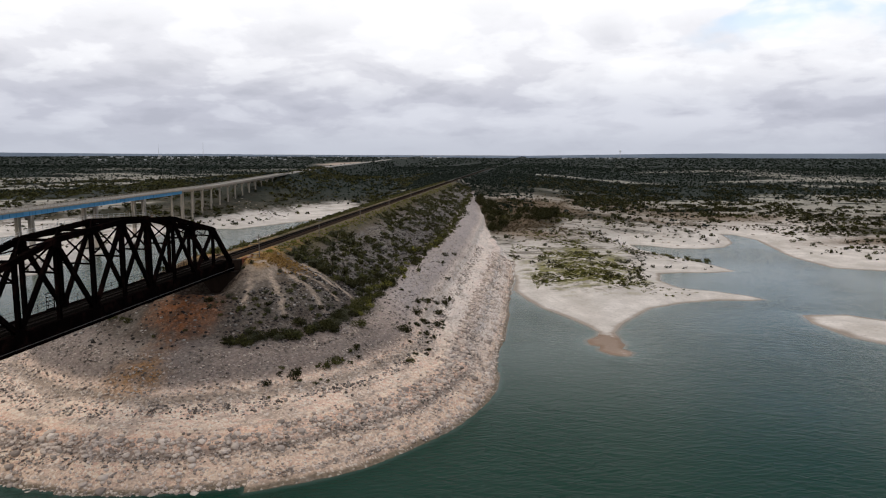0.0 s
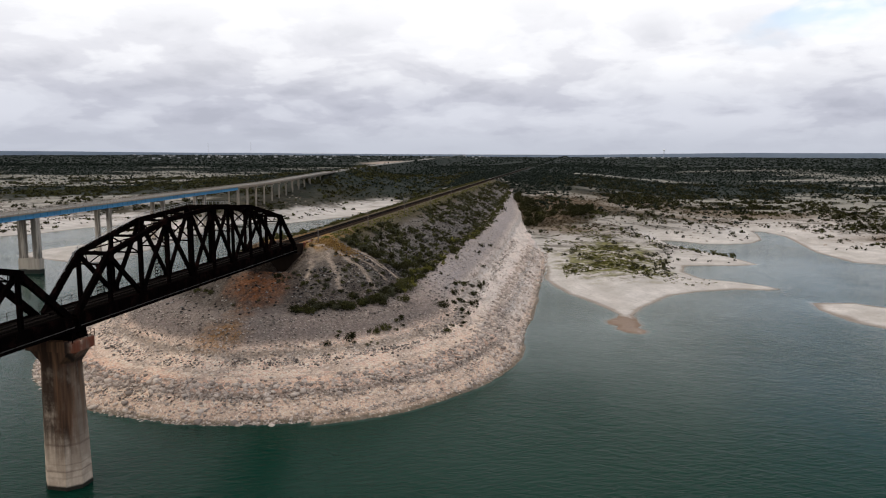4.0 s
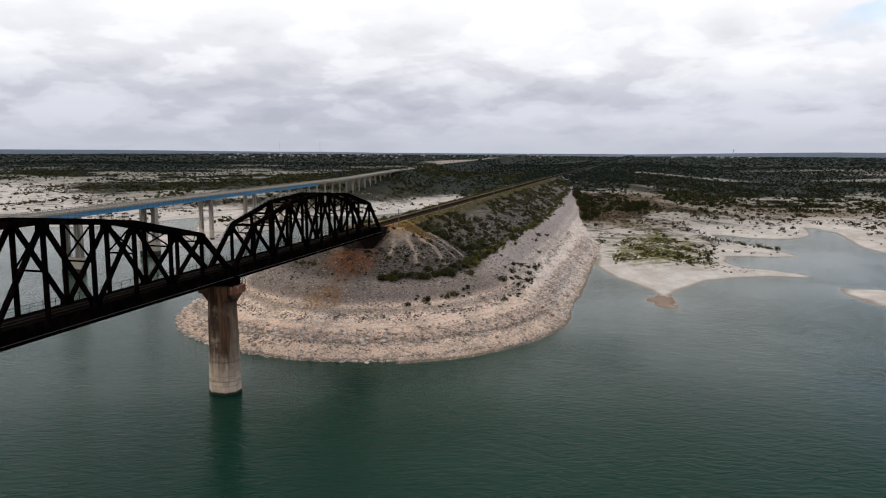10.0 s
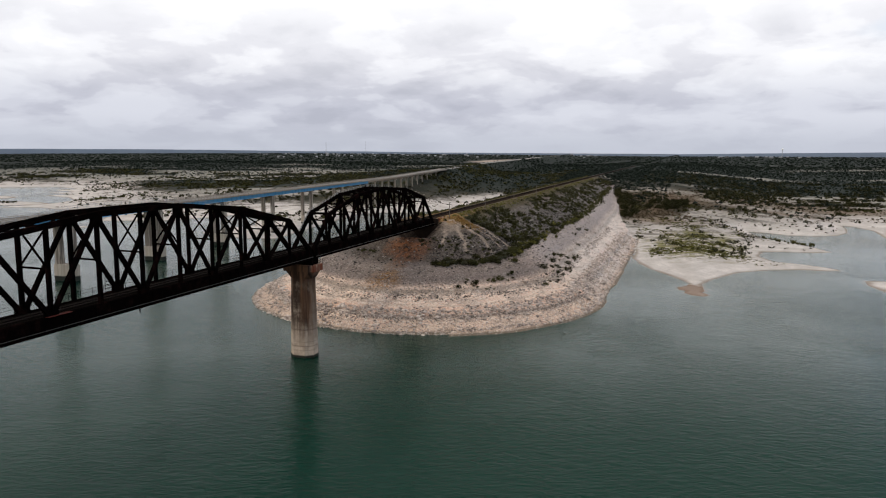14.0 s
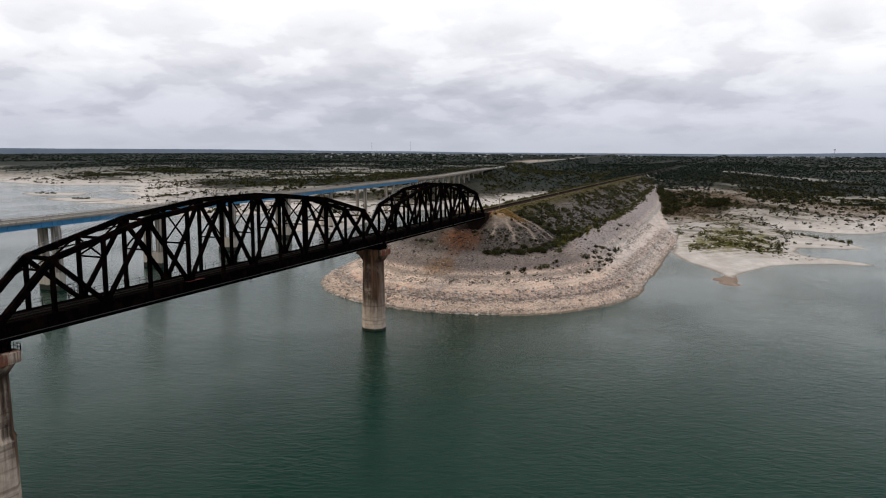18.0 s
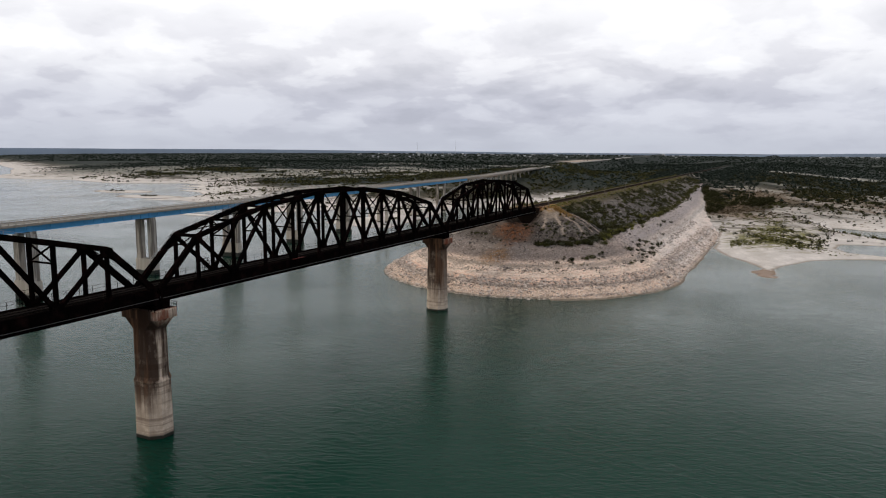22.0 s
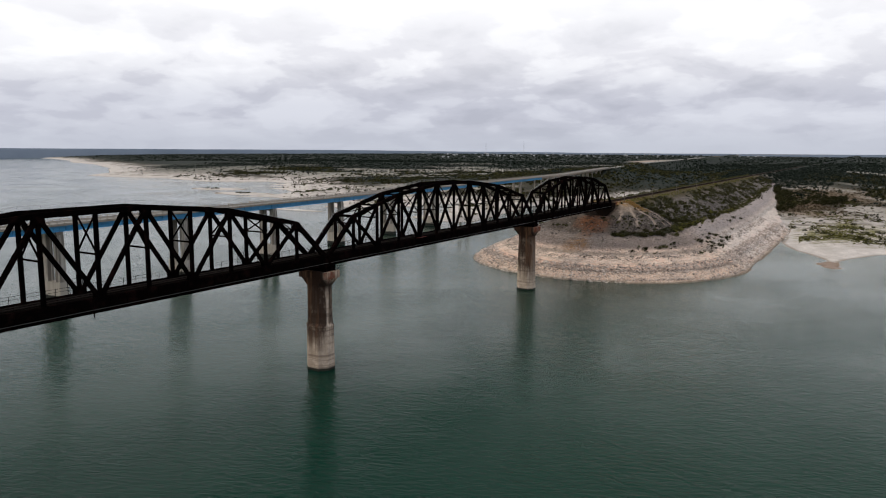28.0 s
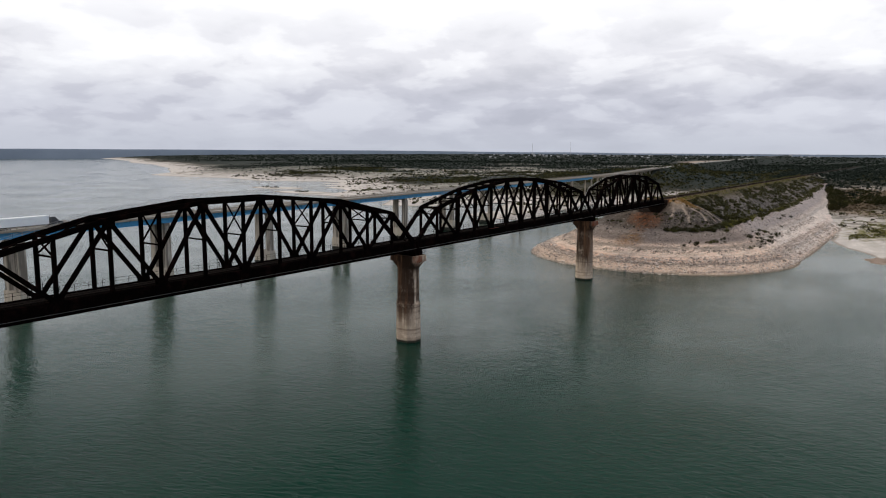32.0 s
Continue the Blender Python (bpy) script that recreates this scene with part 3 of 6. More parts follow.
def waves(x, y, size, seed, octaves=4):
    """Smooth value noise, -1 to 1."""
    out, amp, tot = np.zeros(x.shape), 1.0, 0.0
    for o in range(octaves):
        gx, gy = x / size + 17.3 * seed + 5.1 * o, y / size - 9.7 * seed + 3.7 * o
        ix, iy = np.floor(gx).astype(np.int64), np.floor(gy).astype(np.int64)
        fx, fy = gx - ix, gy - iy
        fx, fy = fx * fx * (3 - 2 * fx), fy * fy * (3 - 2 * fy)

        def h(a, b):
            n = (a * 374761393 + b * 668265263 + seed * 974711 + o * 1274126177) & 0x7FFFFFFF
            n = ((n ^ (n >> 13)) * 1274126177) & 0x7FFFFFFF
            return ((n ^ (n >> 16)) & 0xFFFF) / 32767.5 - 1
        out += amp * ((h(ix, iy) * (1 - fx) + h(ix + 1, iy) * fx) * (1 - fy) + (h(ix, iy + 1) * (1 - fx) + h(ix + 1, iy + 1) * fx) * fy)
        tot += amp
        amp, size = amp * 0.5, size * 0.5
    return out / tot


CREST, NOSE_Y = 28.6, 94.0


def bank_height(x, y):
    """The rail embankment: level crest, slope of one in two, rounded end."""
    yy = np.minimum(y - NOSE_Y, 0)
    r = np.hypot(x, yy)
    west = np.clip((y - 90) / 60, 0, 1) * 10 + np.clip((y - 150) / 200, 0, 1) * 22
    edge = np.where(x < 0, 66 + west, 68.5 + np.clip(-yy / 66, 0, 1) * np.where(x < 30, -1.5, 1.0)) + waves(x, y, 24, 7, 3) * 1.3
    top = 5.5 + 4.5 * np.exp(-((y - 98) / 13) ** 2)
    s = np.clip((r - top) / (edge - top), -0.2, 3)
    # flatter benches between steeper bands
    bench = 0.026 * np.sin(s * 2 * math.pi * 3.2 + 0.6 * waves(x, y, 60, 3, 2)) * np.clip(1.3 - s, 0, 1) * np.clip(s * 6, 0, 1)
    z = CREST * (1 - s - bench)
    z = np.where(s < 0, CREST, z)
    # rock ledges left by the old water levels
    led = np.abs((z * 0.62 + 0.5 * waves(x, y, 34, 13, 3)) % 1.0 - 0.5)
    z = z + (led - 0.25) * 1.25 * np.clip((s - 0.42) / 0.12, 0, 1) * (0.55 + 0.45 * waves(x, y, 11, 14, 2)) * np.clip(z, 0, 1)
    # slides cut into the nose
    nose = np.exp(-(((x - 20) / 12) ** 2 + ((y - 84) / 12) ** 2))
    z = z - nose * 1.2 * (0.5 + 0.5 * waves(x * 2.2, y * 2.2, 7, 5, 2))
    # hollow under the bridge end
    pit = np.clip(1.25 - np.abs(x) / 6.5, 0, 1) * np.clip((y - 76) / 8, 0, 1) * np.clip((96 - y) / 3, 0, 1)
    z = z - 7.5 * pit
    return np.maximum(z, -9)


def land_height(x, y):
    d = np.maximum(inside_distance(x, y, EAST + EAST_FAR), inside_distance(x, y, WEST + WEST_FAR))
    d = np.maximum(d, inside_distance(x, y, ISLAND) * 0.7)
    for cx, cy, a, b in BARS:
        e = 1 - np.hypot((x - cx) / a, (y - cy) / b)
        d = np.maximum(d, e * 11)
    d = d + waves(x, y, 26, 2, 3) * np.clip(np.abs(d) / 8 + 0.12, 0, 1) * 2.2
    p = np.maximum(d, 0)
    z = 15 * (1 - np.exp(-p / 190)) + 24 * (1 - np.exp(-p / 2600))
    z = z + waves(x, y, 130, 4, 4) * np.clip(p / 150, 0, 1) * (4.0 - 2.9 * np.clip((y - 420) / 200, 0, 1)) + waves(x, y, 30, 6, 3) * np.clip(p / 60, 0, 1) * 0.8
    # the land climbs along the foot of the rail embankment
    rise = np.clip(np.minimum(0.075 * (y - 247), 11.5 + 0.058 * (y - 400)), 0, 22.5) + np.clip((y - 560) / 300, 0, 1) * 5.0
    z = z + np.maximum(rise - z, 0) * np.exp(-(np.where(x > 0, np.maximum(x - 55, 0) / 95, np.maximum(-x - 15, 0) / (25 + np.clip((y - 600) / 3, 0, 90)))) ** 2) * np.clip(p / 22, 0, 1) * np.clip((2100 - y) / 900, 0, 1)
    z = z + np.minimum(rise - z, 0) * np.exp(-(np.maximum(x - 45, 0) / 30) ** 2) * ((x > 0) & (y > 247) & (y < 620))
    t3 = np.clip((y - 375) / 130, 0, 1)
    t4 = np.clip((y - 520) / 190, 0, 1)
    z = z + (9.5 * t3 * t3 * (3 - 2 * t3) + 7 * t4) * np.exp(-((x + 205) / np.where(x > -205, 55, 130)) ** 2) * np.clip(p / 25, 0, 1) * np.clip((980 - y) / 250, 0, 1)
    z = z * (1 - 0.75 * np.exp(-(((x + 112) / 42) ** 2 + ((y - 500) / 95) ** 2)))
    # the low bank that carries the highway beyond its bridge
    s = -0.0827 * (x + 144) + 0.99657 * (y - 5)
    u = np.abs(0.99657 * (x + 144) + 0.0827 * (y - 5))
    zr = np.where(s < 900, 28.0 + np.maximum(s - 480, 0) * 0.014, 33.9 + (s - 900) * 0.003) - 0.75
    z = np.where((s > 692) & (s < 2600), np.maximum(z, zr - np.maximum(u - 7.5, 0) * 0.45), z)
    # the bed of the railway beyond its embankment
    z = np.where((np.abs(x) < 14) & (y > 520) & (y < 1140), np.minimum(z, 28.3), z)
    z = np.where((np.abs(x) < 7) & (y > 600) & (y < 1110), np.maximum(z, 28.0 - np.maximum(np.abs(x) - 3.5, 0) * 0.5), z)
    step = np.abs((z * 0.9) % 1.0 - 0.5)
    z = z + (step - 0.25) * 0.5 * np.clip(p / 15, 0, 1)
    return np.where(d > 0, z, np.maximum(d * 0.10, -7)), d


def ground_height(x, y):
    lz, d = land_height(x, y)
    bz = bank_height(x, y)
    return np.maximum(lz, bz), (bz > lz + 0.05) & (y < 570), d


def bare_share(x, y):
    """Where limestone lies open among the scrub, 0 to 1."""
    v = waves(x, y * 1.9, 170, 61, 4) + 0.35 * waves(x, y * 1.6, 34, 62, 3)
    v = v + 0.07 * np.clip((1300 - y) / 400, 0, 1) + 0.14 * np.clip((-x - 250) / 200, 0, 1) * np.clip((980 - y) / 200, 0, 1) - 0.17 * np.clip((x + 260) / 120, 0, 1) * np.clip((y - 560) / 200, 0, 1)
    for cx, cy, a, b, g in ((-740, 768, 150, 32, 0.8), (-620, 890, 130, 36, 0.35), (110, 863, 34, 26, 0.5), (185, 832, 36, 24, 0.7), (160, 1140, 50, 40, 0.6), (330, 900, 50, 30, 0.5), (-330, 690, 60, 30, 0.5), (160, 470, 60, 22, 0.7), (290, 360, 90, 60, -0.8), (300, 520, 90, 26, 0.6), (122, 345, 50, 42, 1.1), (145, 412, 60, 30, 1.0), (-300, 470, 60, 25, 0.6), (-640, 655, 150, 30, -0.9), (-430, 575, 110, 40, -0.8), (-230, 590, 70, 60, -0.6), (60, 425, 26, 55, -1.1)):
        v = v + g * np.exp(-((x - cx) / a) ** 2 - ((y - cy) / b) ** 2)
    v = v - 0.16 * np.clip((y - 790) / 120, 0, 1) * np.clip((-x - 180) / 80, 0, 1)
    # scrub grows thick beside the highway
    v = v - 0.9 * np.exp(-((0.99657 * (x + 144) + 0.0827 * (y - 5)) / 75) ** 2) * np.clip((y - 600) / 60, 0, 1)
    k = np.clip((v - 0.03) / 0.24, 0, 1)
    return k * k * (3 - 2 * k)


def streak(x, y, p, q, w):
    """A tapering stripe from p down to q, 0 to 1."""
    dx, dy = q[0] - p[0], q[1] - p[1]
    k = np.clip(((x - p[0]) * dx + (y - p[1]) * dy) / (dx * dx + dy * dy), 0, 1)
    d = np.hypot(x - p[0] - k * dx, y - p[1] - k * dy)
    return np.clip(1.6 - d / (w * (1.1 - 0.5 * k)), 0, 1)


def scree_share(x, y):
    """Pale washed-out soil round the top of the embankment's end."""
    r = np.hypot(x, np.minimum(y - NOSE_Y, 0))
    wob = waves(x, y, 5, 71, 3)
    a = np.clip(0.85 - (r - 10.2) / 4.5 + 0.9 * wob, 0, 1) * np.clip((r - 8.2) / 1.5, 0, 1) * np.clip((x - 3) / 3, 0, 1) * np.clip((112 - y) / 8, 0, 1)
    for p, q, w in (((12, 114), (33, 102), 1.0), ((14, 108), (26, 103), 0.8), ((15, 98), (28, 87), 0.75), ((13, 93), (21, 79), 0.5), ((10, 88), (13, 76), 0.55), ((17, 101), (29, 96), 0.45)):
        a = np.maximum(a, streak(x + 0.7 * wob, y + 0.7 * wob, p, q, w) * (0.85 + 0.4 * wob))
    return np.clip(a, 0, 1)


def axis(pieces):
    out = [pieces[0][0]]
    for a, b, n in pieces:
        out += list(np.linspace(a, b, n + 1)[1:])
    return np.array(out)


def build_ground():
    xs = axis([(-4950, -1500, 46), (-1500, -720, 50), (-720, -120, 170), (-120, -85, 18), (-85, 80, 190), (80, 260, 120), (260, 700, 60), (700, 4950, 50)])
    ys = axis([(-2500, -100, 12), (-100, 15, 12), (15, 130, 130), (130, 300, 130), (300, 700, 130), (700, 1800, 90), (1800, 4950, 60)])
    gx, gy = np.meshgrid(xs, ys)
    z, bank, d = ground_height(gx, gy)
    rough = waves(gx, gy, 2.6, 11, 2)
    z = z + np.where(bank & (z < 27.5) & (z > -1), rough * 0.28, 0)
    # low far hills that close the horizon all round
    rad = np.hypot(gx, gy)
    rim = np.clip((rad - 4200) / 600, 0, 1)
    z = np.maximum(z, rim * (31 + 4 * waves(gx, gy, 900, 9, 3)) - (1 - rim) * 50)
    ny, nx = z.shape
    idx = np.arange(nx * ny).reshape(ny, nx)
    f = np.stack([idx[:-1, :-1], idx[:-1, 1:], idx[1:, 1:], idx[1:, :-1]], -1).reshape(-1, 4)
    me = mesh_np("ground", np.stack([gx, gy, z], -1).reshape(-1, 3), f, "limestone_ground", True)
    me.attributes.new("bare", "FLOAT", "POINT").data.foreach_set("value", bare_share(gx, gy).ravel().astype(np.float32))
    me.attributes.new("scree", "FLOAT", "POINT").data.foreach_set("value", scree_share(gx, gy).ravel().astype(np.float32))
    brush = np.exp(-((gx - 76) / 34) ** 2 - ((gy - 470) / 45) ** 2) + np.exp(-((gx - 58) / 18) ** 2 - ((gy - 392) / 24) ** 2) + 0.8 * np.exp(-((gx - 140) / 40) ** 2 - ((gy - 525) / 40) ** 2) + 0.9 * np.exp(-((gx - 74) / 22) ** 2 - ((gy - 350) / 16) ** 2) + np.exp(-((gx - 50) / 16) ** 2 - ((gy - 455) / 40) ** 2) + np.exp(-((gx - 215) / 60) ** 2 - ((gy - 500) / 22) ** 2) + np.exp(-((gx - 285) / 45) ** 2 - ((gy - 378) / 16) ** 2) + 0.8 * np.exp(-((gx - 160) / 30) ** 2 - ((gy - 452) / 12) ** 2)
    me.attributes.new("brush", "FLOAT", "POINT").data.foreach_set("value", np.clip(brush * 1.3, 0, 1).ravel().astype(np.float32))
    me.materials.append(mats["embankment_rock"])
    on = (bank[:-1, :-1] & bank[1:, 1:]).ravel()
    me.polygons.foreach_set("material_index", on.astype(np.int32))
    ob = new("ground", me)
    tagged(ob, "pale limestone lake shore, rock embankment and scrubland", "ground", kind="structure")


build_ground()


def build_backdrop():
    """A ring of low hills on the horizon, with blue haze in its colour."""
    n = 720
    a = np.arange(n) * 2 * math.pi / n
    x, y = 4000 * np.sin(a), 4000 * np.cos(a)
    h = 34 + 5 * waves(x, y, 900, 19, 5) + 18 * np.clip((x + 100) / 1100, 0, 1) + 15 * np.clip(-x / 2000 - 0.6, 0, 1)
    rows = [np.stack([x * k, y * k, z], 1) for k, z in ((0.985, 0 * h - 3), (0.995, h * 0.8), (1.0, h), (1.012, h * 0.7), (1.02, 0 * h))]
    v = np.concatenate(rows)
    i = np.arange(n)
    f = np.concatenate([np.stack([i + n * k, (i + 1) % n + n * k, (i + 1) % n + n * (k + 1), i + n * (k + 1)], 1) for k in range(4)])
    tagged(new("backdrop", mesh_np("backdrop", v, f, "hazed_hills", True)), "low hills along the horizon, tinted blue-grey with painted haze", "hills", kind="structure")


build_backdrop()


def build_water():
    xs = axis([(-4950, -900, 20), (-900, -90, 130), (-90, 80, 120), (80, 260, 120), (260, 4950, 20)])
    ys = axis([(-4950, 10, 8), (10, 100, 70), (100, 480, 190), (480, 1000, 60), (1000, 4950, 20)])
    gx, gy = np.meshgrid(xs, ys)
    z = ground_height(gx, gy)[0]
    ny, nx = z.shape
    idx = np.arange(nx * ny).reshape(ny, nx)
    f = np.stack([idx[:-1, :-1], idx[:-1, 1:], idx[1:, 1:], idx[1:, :-1]], -1).reshape(-1, 4)
    me = mesh_np("water", np.stack([gx, gy, 0 * z], -1).reshape(-1, 3), f, "lake_water")
    me.attributes.new("depth", "FLOAT", "POINT").data.foreach_set("value", np.maximum(-z, 0).ravel().astype(np.float32))
    tagged(new("water", me), "dark green rippled lake water, paler over the shoals", "water", kind="structure")


build_water()

# ------------------------------------------------------------ railway truss bridge
HALF = 2.95          # truss planes east and west of the track
LOW = 28.3           # bottom chord
DECK = 29.2          # rail level


def section(p, q, w, h, up, sh, lace=0.0):
    """A built-up H member: two flanges and a web, with batten plates."""
    sh.bar(p, q, w, 0.06, up, (0, h / 2 - 0.03))
    sh.bar(p, q, w, 0.06, up, (0, -h / 2 + 0.03))
    sh.bar(p, q, 0.22, h - 0.12, up)
    return sh


def channels(p, q, w, h, up, sh, step=1.6):
    """Two side plates joined by battens, open between."""
    p, q = Vector(p), Vector(q)
    sh.bar(p, q, 0.10, h, up, (w / 2 - 0.05, 0))
    sh.bar(p, q, 0.10, h, up, (-w / 2 + 0.05, 0))
    n = max(2, int((q - p).length / step))
    sh.bar(p, q, w - 0.2, 0.05, up, (0, h / 2 - 0.03))
    for i in range(n):
        a, b = p.lerp(q, (i + 0.2) / n), p.lerp(q, (i + 0.8) / n)
        sh.bar(a, b, w - 0.2, 0.05, up, (0, -h / 2 + 0.03))
    return sh


def truss_span(y0, y1, n, tops, label):
    """tops: heights of the top chord at panel points 1, 3, 5 ... up to the middle."""
    span = thing("truss_span", label, "railway bridge", "steel truss spans", (0, (y0 + y1) / 2, LOW))
    mid = (y0 + y1) / 2
    step = (y1 - y0) / n
    st = "bridge_steel"

    def yy(i):
        return y0 + step * i - mid

    def top(i):
        k = min(i, n - i)
        odd = [1 + 2 * j for j in range(len(tops))]
        if k >= odd[-1]:
            return tops[-1] - LOW
        a = max(o for o in odd if o <= k)
        t0, t1 = tops[odd.index(a)], tops[odd.index(a) + 1]
        return t0 + (t1 - t0) * (k - a) / 2 - LOW

    for side in (1, -1):
        x = HALF * side
        sh = Shape()
        for i in range(1, n - 1):
            sh.bar((x, yy(i), top(i)), (x, yy(i + 1) + 0.02, top(i + 1)), 0.75, 0.10, (0, 0, 1), (0, 0.44))
            sh.bar((x, yy(i), top(i)), (x, yy(i + 1), top(i + 1)), 0.12, 0.86, (0, 0, 1), (0.30, 0))
            sh.bar((x, yy(i), top(i)), (x, yy(i + 1), top(i + 1)), 0.12, 0.86, (0, 0, 1), (-0.30, 0))
            for j in range(4):
                a, b = (j + 0.15) / 4, (j + 0.85) / 4
                pa = Vector((x, yy(i), top(i))).lerp(Vector((x, yy(i + 1), top(i + 1))), a)
                pb = Vector((x, yy(i), top(i))).lerp(Vector((x, yy(i + 1), top(i + 1))), b)
                sh.bar(pa, pb, 0.46, 0.05, (0, 0, 1), (0, -0.38))
        part("top_chord", sh, st, span)
        sh = Shape()
        for i in range(n):
            channels((x, yy(i), 0.35), (x, yy(i + 1), 0.35), 0.7, 0.85, (0, 0, 1), sh, 2.4)
        part("bottom_chord", sh, st, span)
        for i, j in ((0, 1), (n, n - 1)):
            sh = Shape()
            channels((x, yy(i), 0.3), (x, yy(j), top(j)), 0.75, 1.05, (0, 0, 1), sh, 1.4)
            part("end_post", sh, st, span)
        for i in range(1, n):
            sh = Shape()
            section((x, yy(i), 0.4), (x, yy(i), top(i) - 0.3), 0.55, 0.66, (0, 1, 0), sh)
            part("vertical", sh, st, span)
        for i in range(1, n, 2):
            for j in (i - 1, i + 1):
                if j in (0, n):
                    continue
                sh = Shape()
                channels((x, yy(i), top(i) - 0.2), (x, yy(j), 0.45), 0.55, 0.72, (0, 0, 1), sh, 1.5)
                part("diagonal", sh, st, span)
        for i in range(1, n):
            sh = Shape()
            if i % 2:
                sh.box(x - 0.40, x - 0.36, yy(i) - 1.0, yy(i) + 1.0, top(i) - 1.25, top(i) + 0.2)
                sh.box(x + 0.36, x + 0.40, yy(i) - 1.0, yy(i) + 1.0, top(i) - 1.25, top(i) + 0.2)
            else:
                sh.box(x - 0.40, x - 0.36, yy(i) - 1.1, yy(i) + 1.1, 0.0, 1.5)
                sh.box(x + 0.36, x + 0.40, yy(i) - 1.1, yy(i) + 1.1, 0.0, 1.5)
            part("gusset_plate", sh, st, span)
    # sway frames between the trusses
    for i in range(2, n - 1):
        h = top(i)
        drop = max(1.2, h - 8.2)
        sh = Shape()
        sh.bar((-HALF, yy(i), h), (HALF, yy(i), h), 0.35, 0.45)
        sh.bar((-HALF, yy(i), h - drop), (HALF, yy(i), h - drop), 0.28, 0.28)
        sh.bar((-HALF, yy(i), h - 0.2), (HALF, yy(i), h - drop), 0.24, 0.24)
        sh.bar((HALF, yy(i) + 0.06, h - 0.2), (-HALF, yy(i) + 0.06, h - drop), 0.24, 0.24)
        part("sway_frame", sh, st, span)
    for i in range(1, n - 1):
        sh = Shape()
        sh.bar((-HALF, yy(i), top(i) + 0.1), (HALF, yy(i + 1), top(i + 1) + 0.1), 0.24, 0.2)
        sh.bar((HALF, yy(i), top(i) + 0.22), (-HALF, yy(i + 1), top(i + 1) + 0.22), 0.24, 0.2)
        part("top_lateral", sh, st, span)
    for i in (1, n - 1):
        d = -1 if i == 1 else 1
        h = top(i)
        sh = Shape()
        sh.bar((-HALF, yy(i), h + 0.1), (HALF, yy(i), h + 0.1), 0.7, 0.6)
        sh.bar((-HALF, yy(i) + d * 1.5, h - 1.6), (HALF, yy(i) + d * 1.5, h - 1.6), 0.25, 0.3)
        for k in range(4):
            a, b = -HALF + k * HALF / 2, -HALF + (k + 1) * HALF / 2
            za, zb = (h - 0.1, h - 1.6) if k % 2 else (h - 1.6, h - 0.1)
            ya, yb = (yy(i), yy(i) + d * 1.5) if k % 2 else (yy(i) + d * 1.5, yy(i))
            sh.bar((a, ya, za), (b, yb, zb), 0.15, 0.18)
        for s in (1, -1):
            sh.bar((s * HALF, yy(i) + d * 2.6, h - 2.8), (s * (HALF - 1.4), yy(i) + d * 1.5, h - 1.6), 0.25, 0.3)
        part("portal_frame", sh, st, span)
    # floor
    for i in range(n + 1):
        sh = Shape()
        sh.box(-HALF - 0.2, HALF + 0.2, yy(i) - 0.04, yy(i) + 0.04, -1.75, 0.1)
        sh.box(-HALF - 0.2, HALF + 0.2, yy(i) - 0.25, yy(i) + 0.25, 0.1, 0.16)
        sh.box(-HALF - 0.2, HALF + 0.2, yy(i) - 0.25, yy(i) + 0.25, -1.81, -1.75)
        part("floor_beam", sh, st, span)
    for x in (-1.0, 1.0):
        sh = Shape()
        sh.box(x - 0.03, x + 0.03, yy(0), yy(n), -1.3, 0.2)
        sh.box(x - 0.22, x + 0.22, yy(0), yy(n), 0.2, 0.26)
        sh.box(x - 0.22, x + 0.22, yy(0), yy(n), -1.36, -1.3)
        part("stringer", sh, st, span)
    for x in (-HALF - 0.45, HALF + 0.45):
        sh = Shape()
        sh.box(x - 0.04, x + 0.04, yy(0), yy(n), -1.80, 0.78)
        sh.box(x - 0.20, x + 0.20, yy(0), yy(n), -0.95, -0.88)
        sh.box(x - 0.20, x + 0.20, yy(0), yy(n), -1.86, -1.80)
        for i in range(n * 3):
            yv = yy(0) + (i + 0.5) * step / 3
            sh.box(x - 0.16, x + 0.16, yv - 0.05, yv + 0.05, -1.80, 0.70)
        part("side_girder", sh, st, span)
    for i in range(n):
        sh = Shape()
        sh.bar((-HALF, yy(i), -1.3), (HALF, yy(i + 1), -1.3), 0.2, 0.2)
        sh.bar((HALF, yy(i), -1.05), (-HALF, yy(i + 1), -1.05), 0.2, 0.2)
        part("bottom_lateral", sh, st, span)
    return span


spans = [
    truss_span(0.4, 91.9, 10, (37.5, 41.6, 42.7), "dark rusty steel railway truss span resting on the shore abutment"),
    truss_span(-122.6, -1.1, 12, (37.6, 42.1, 44.2), "dark rusty steel railway truss span between two lake piers"),
    truss_span(-242.6, -123.6, 12, (37.6, 42.0, 43.9), "dark rusty steel railway truss span over open water"),
]


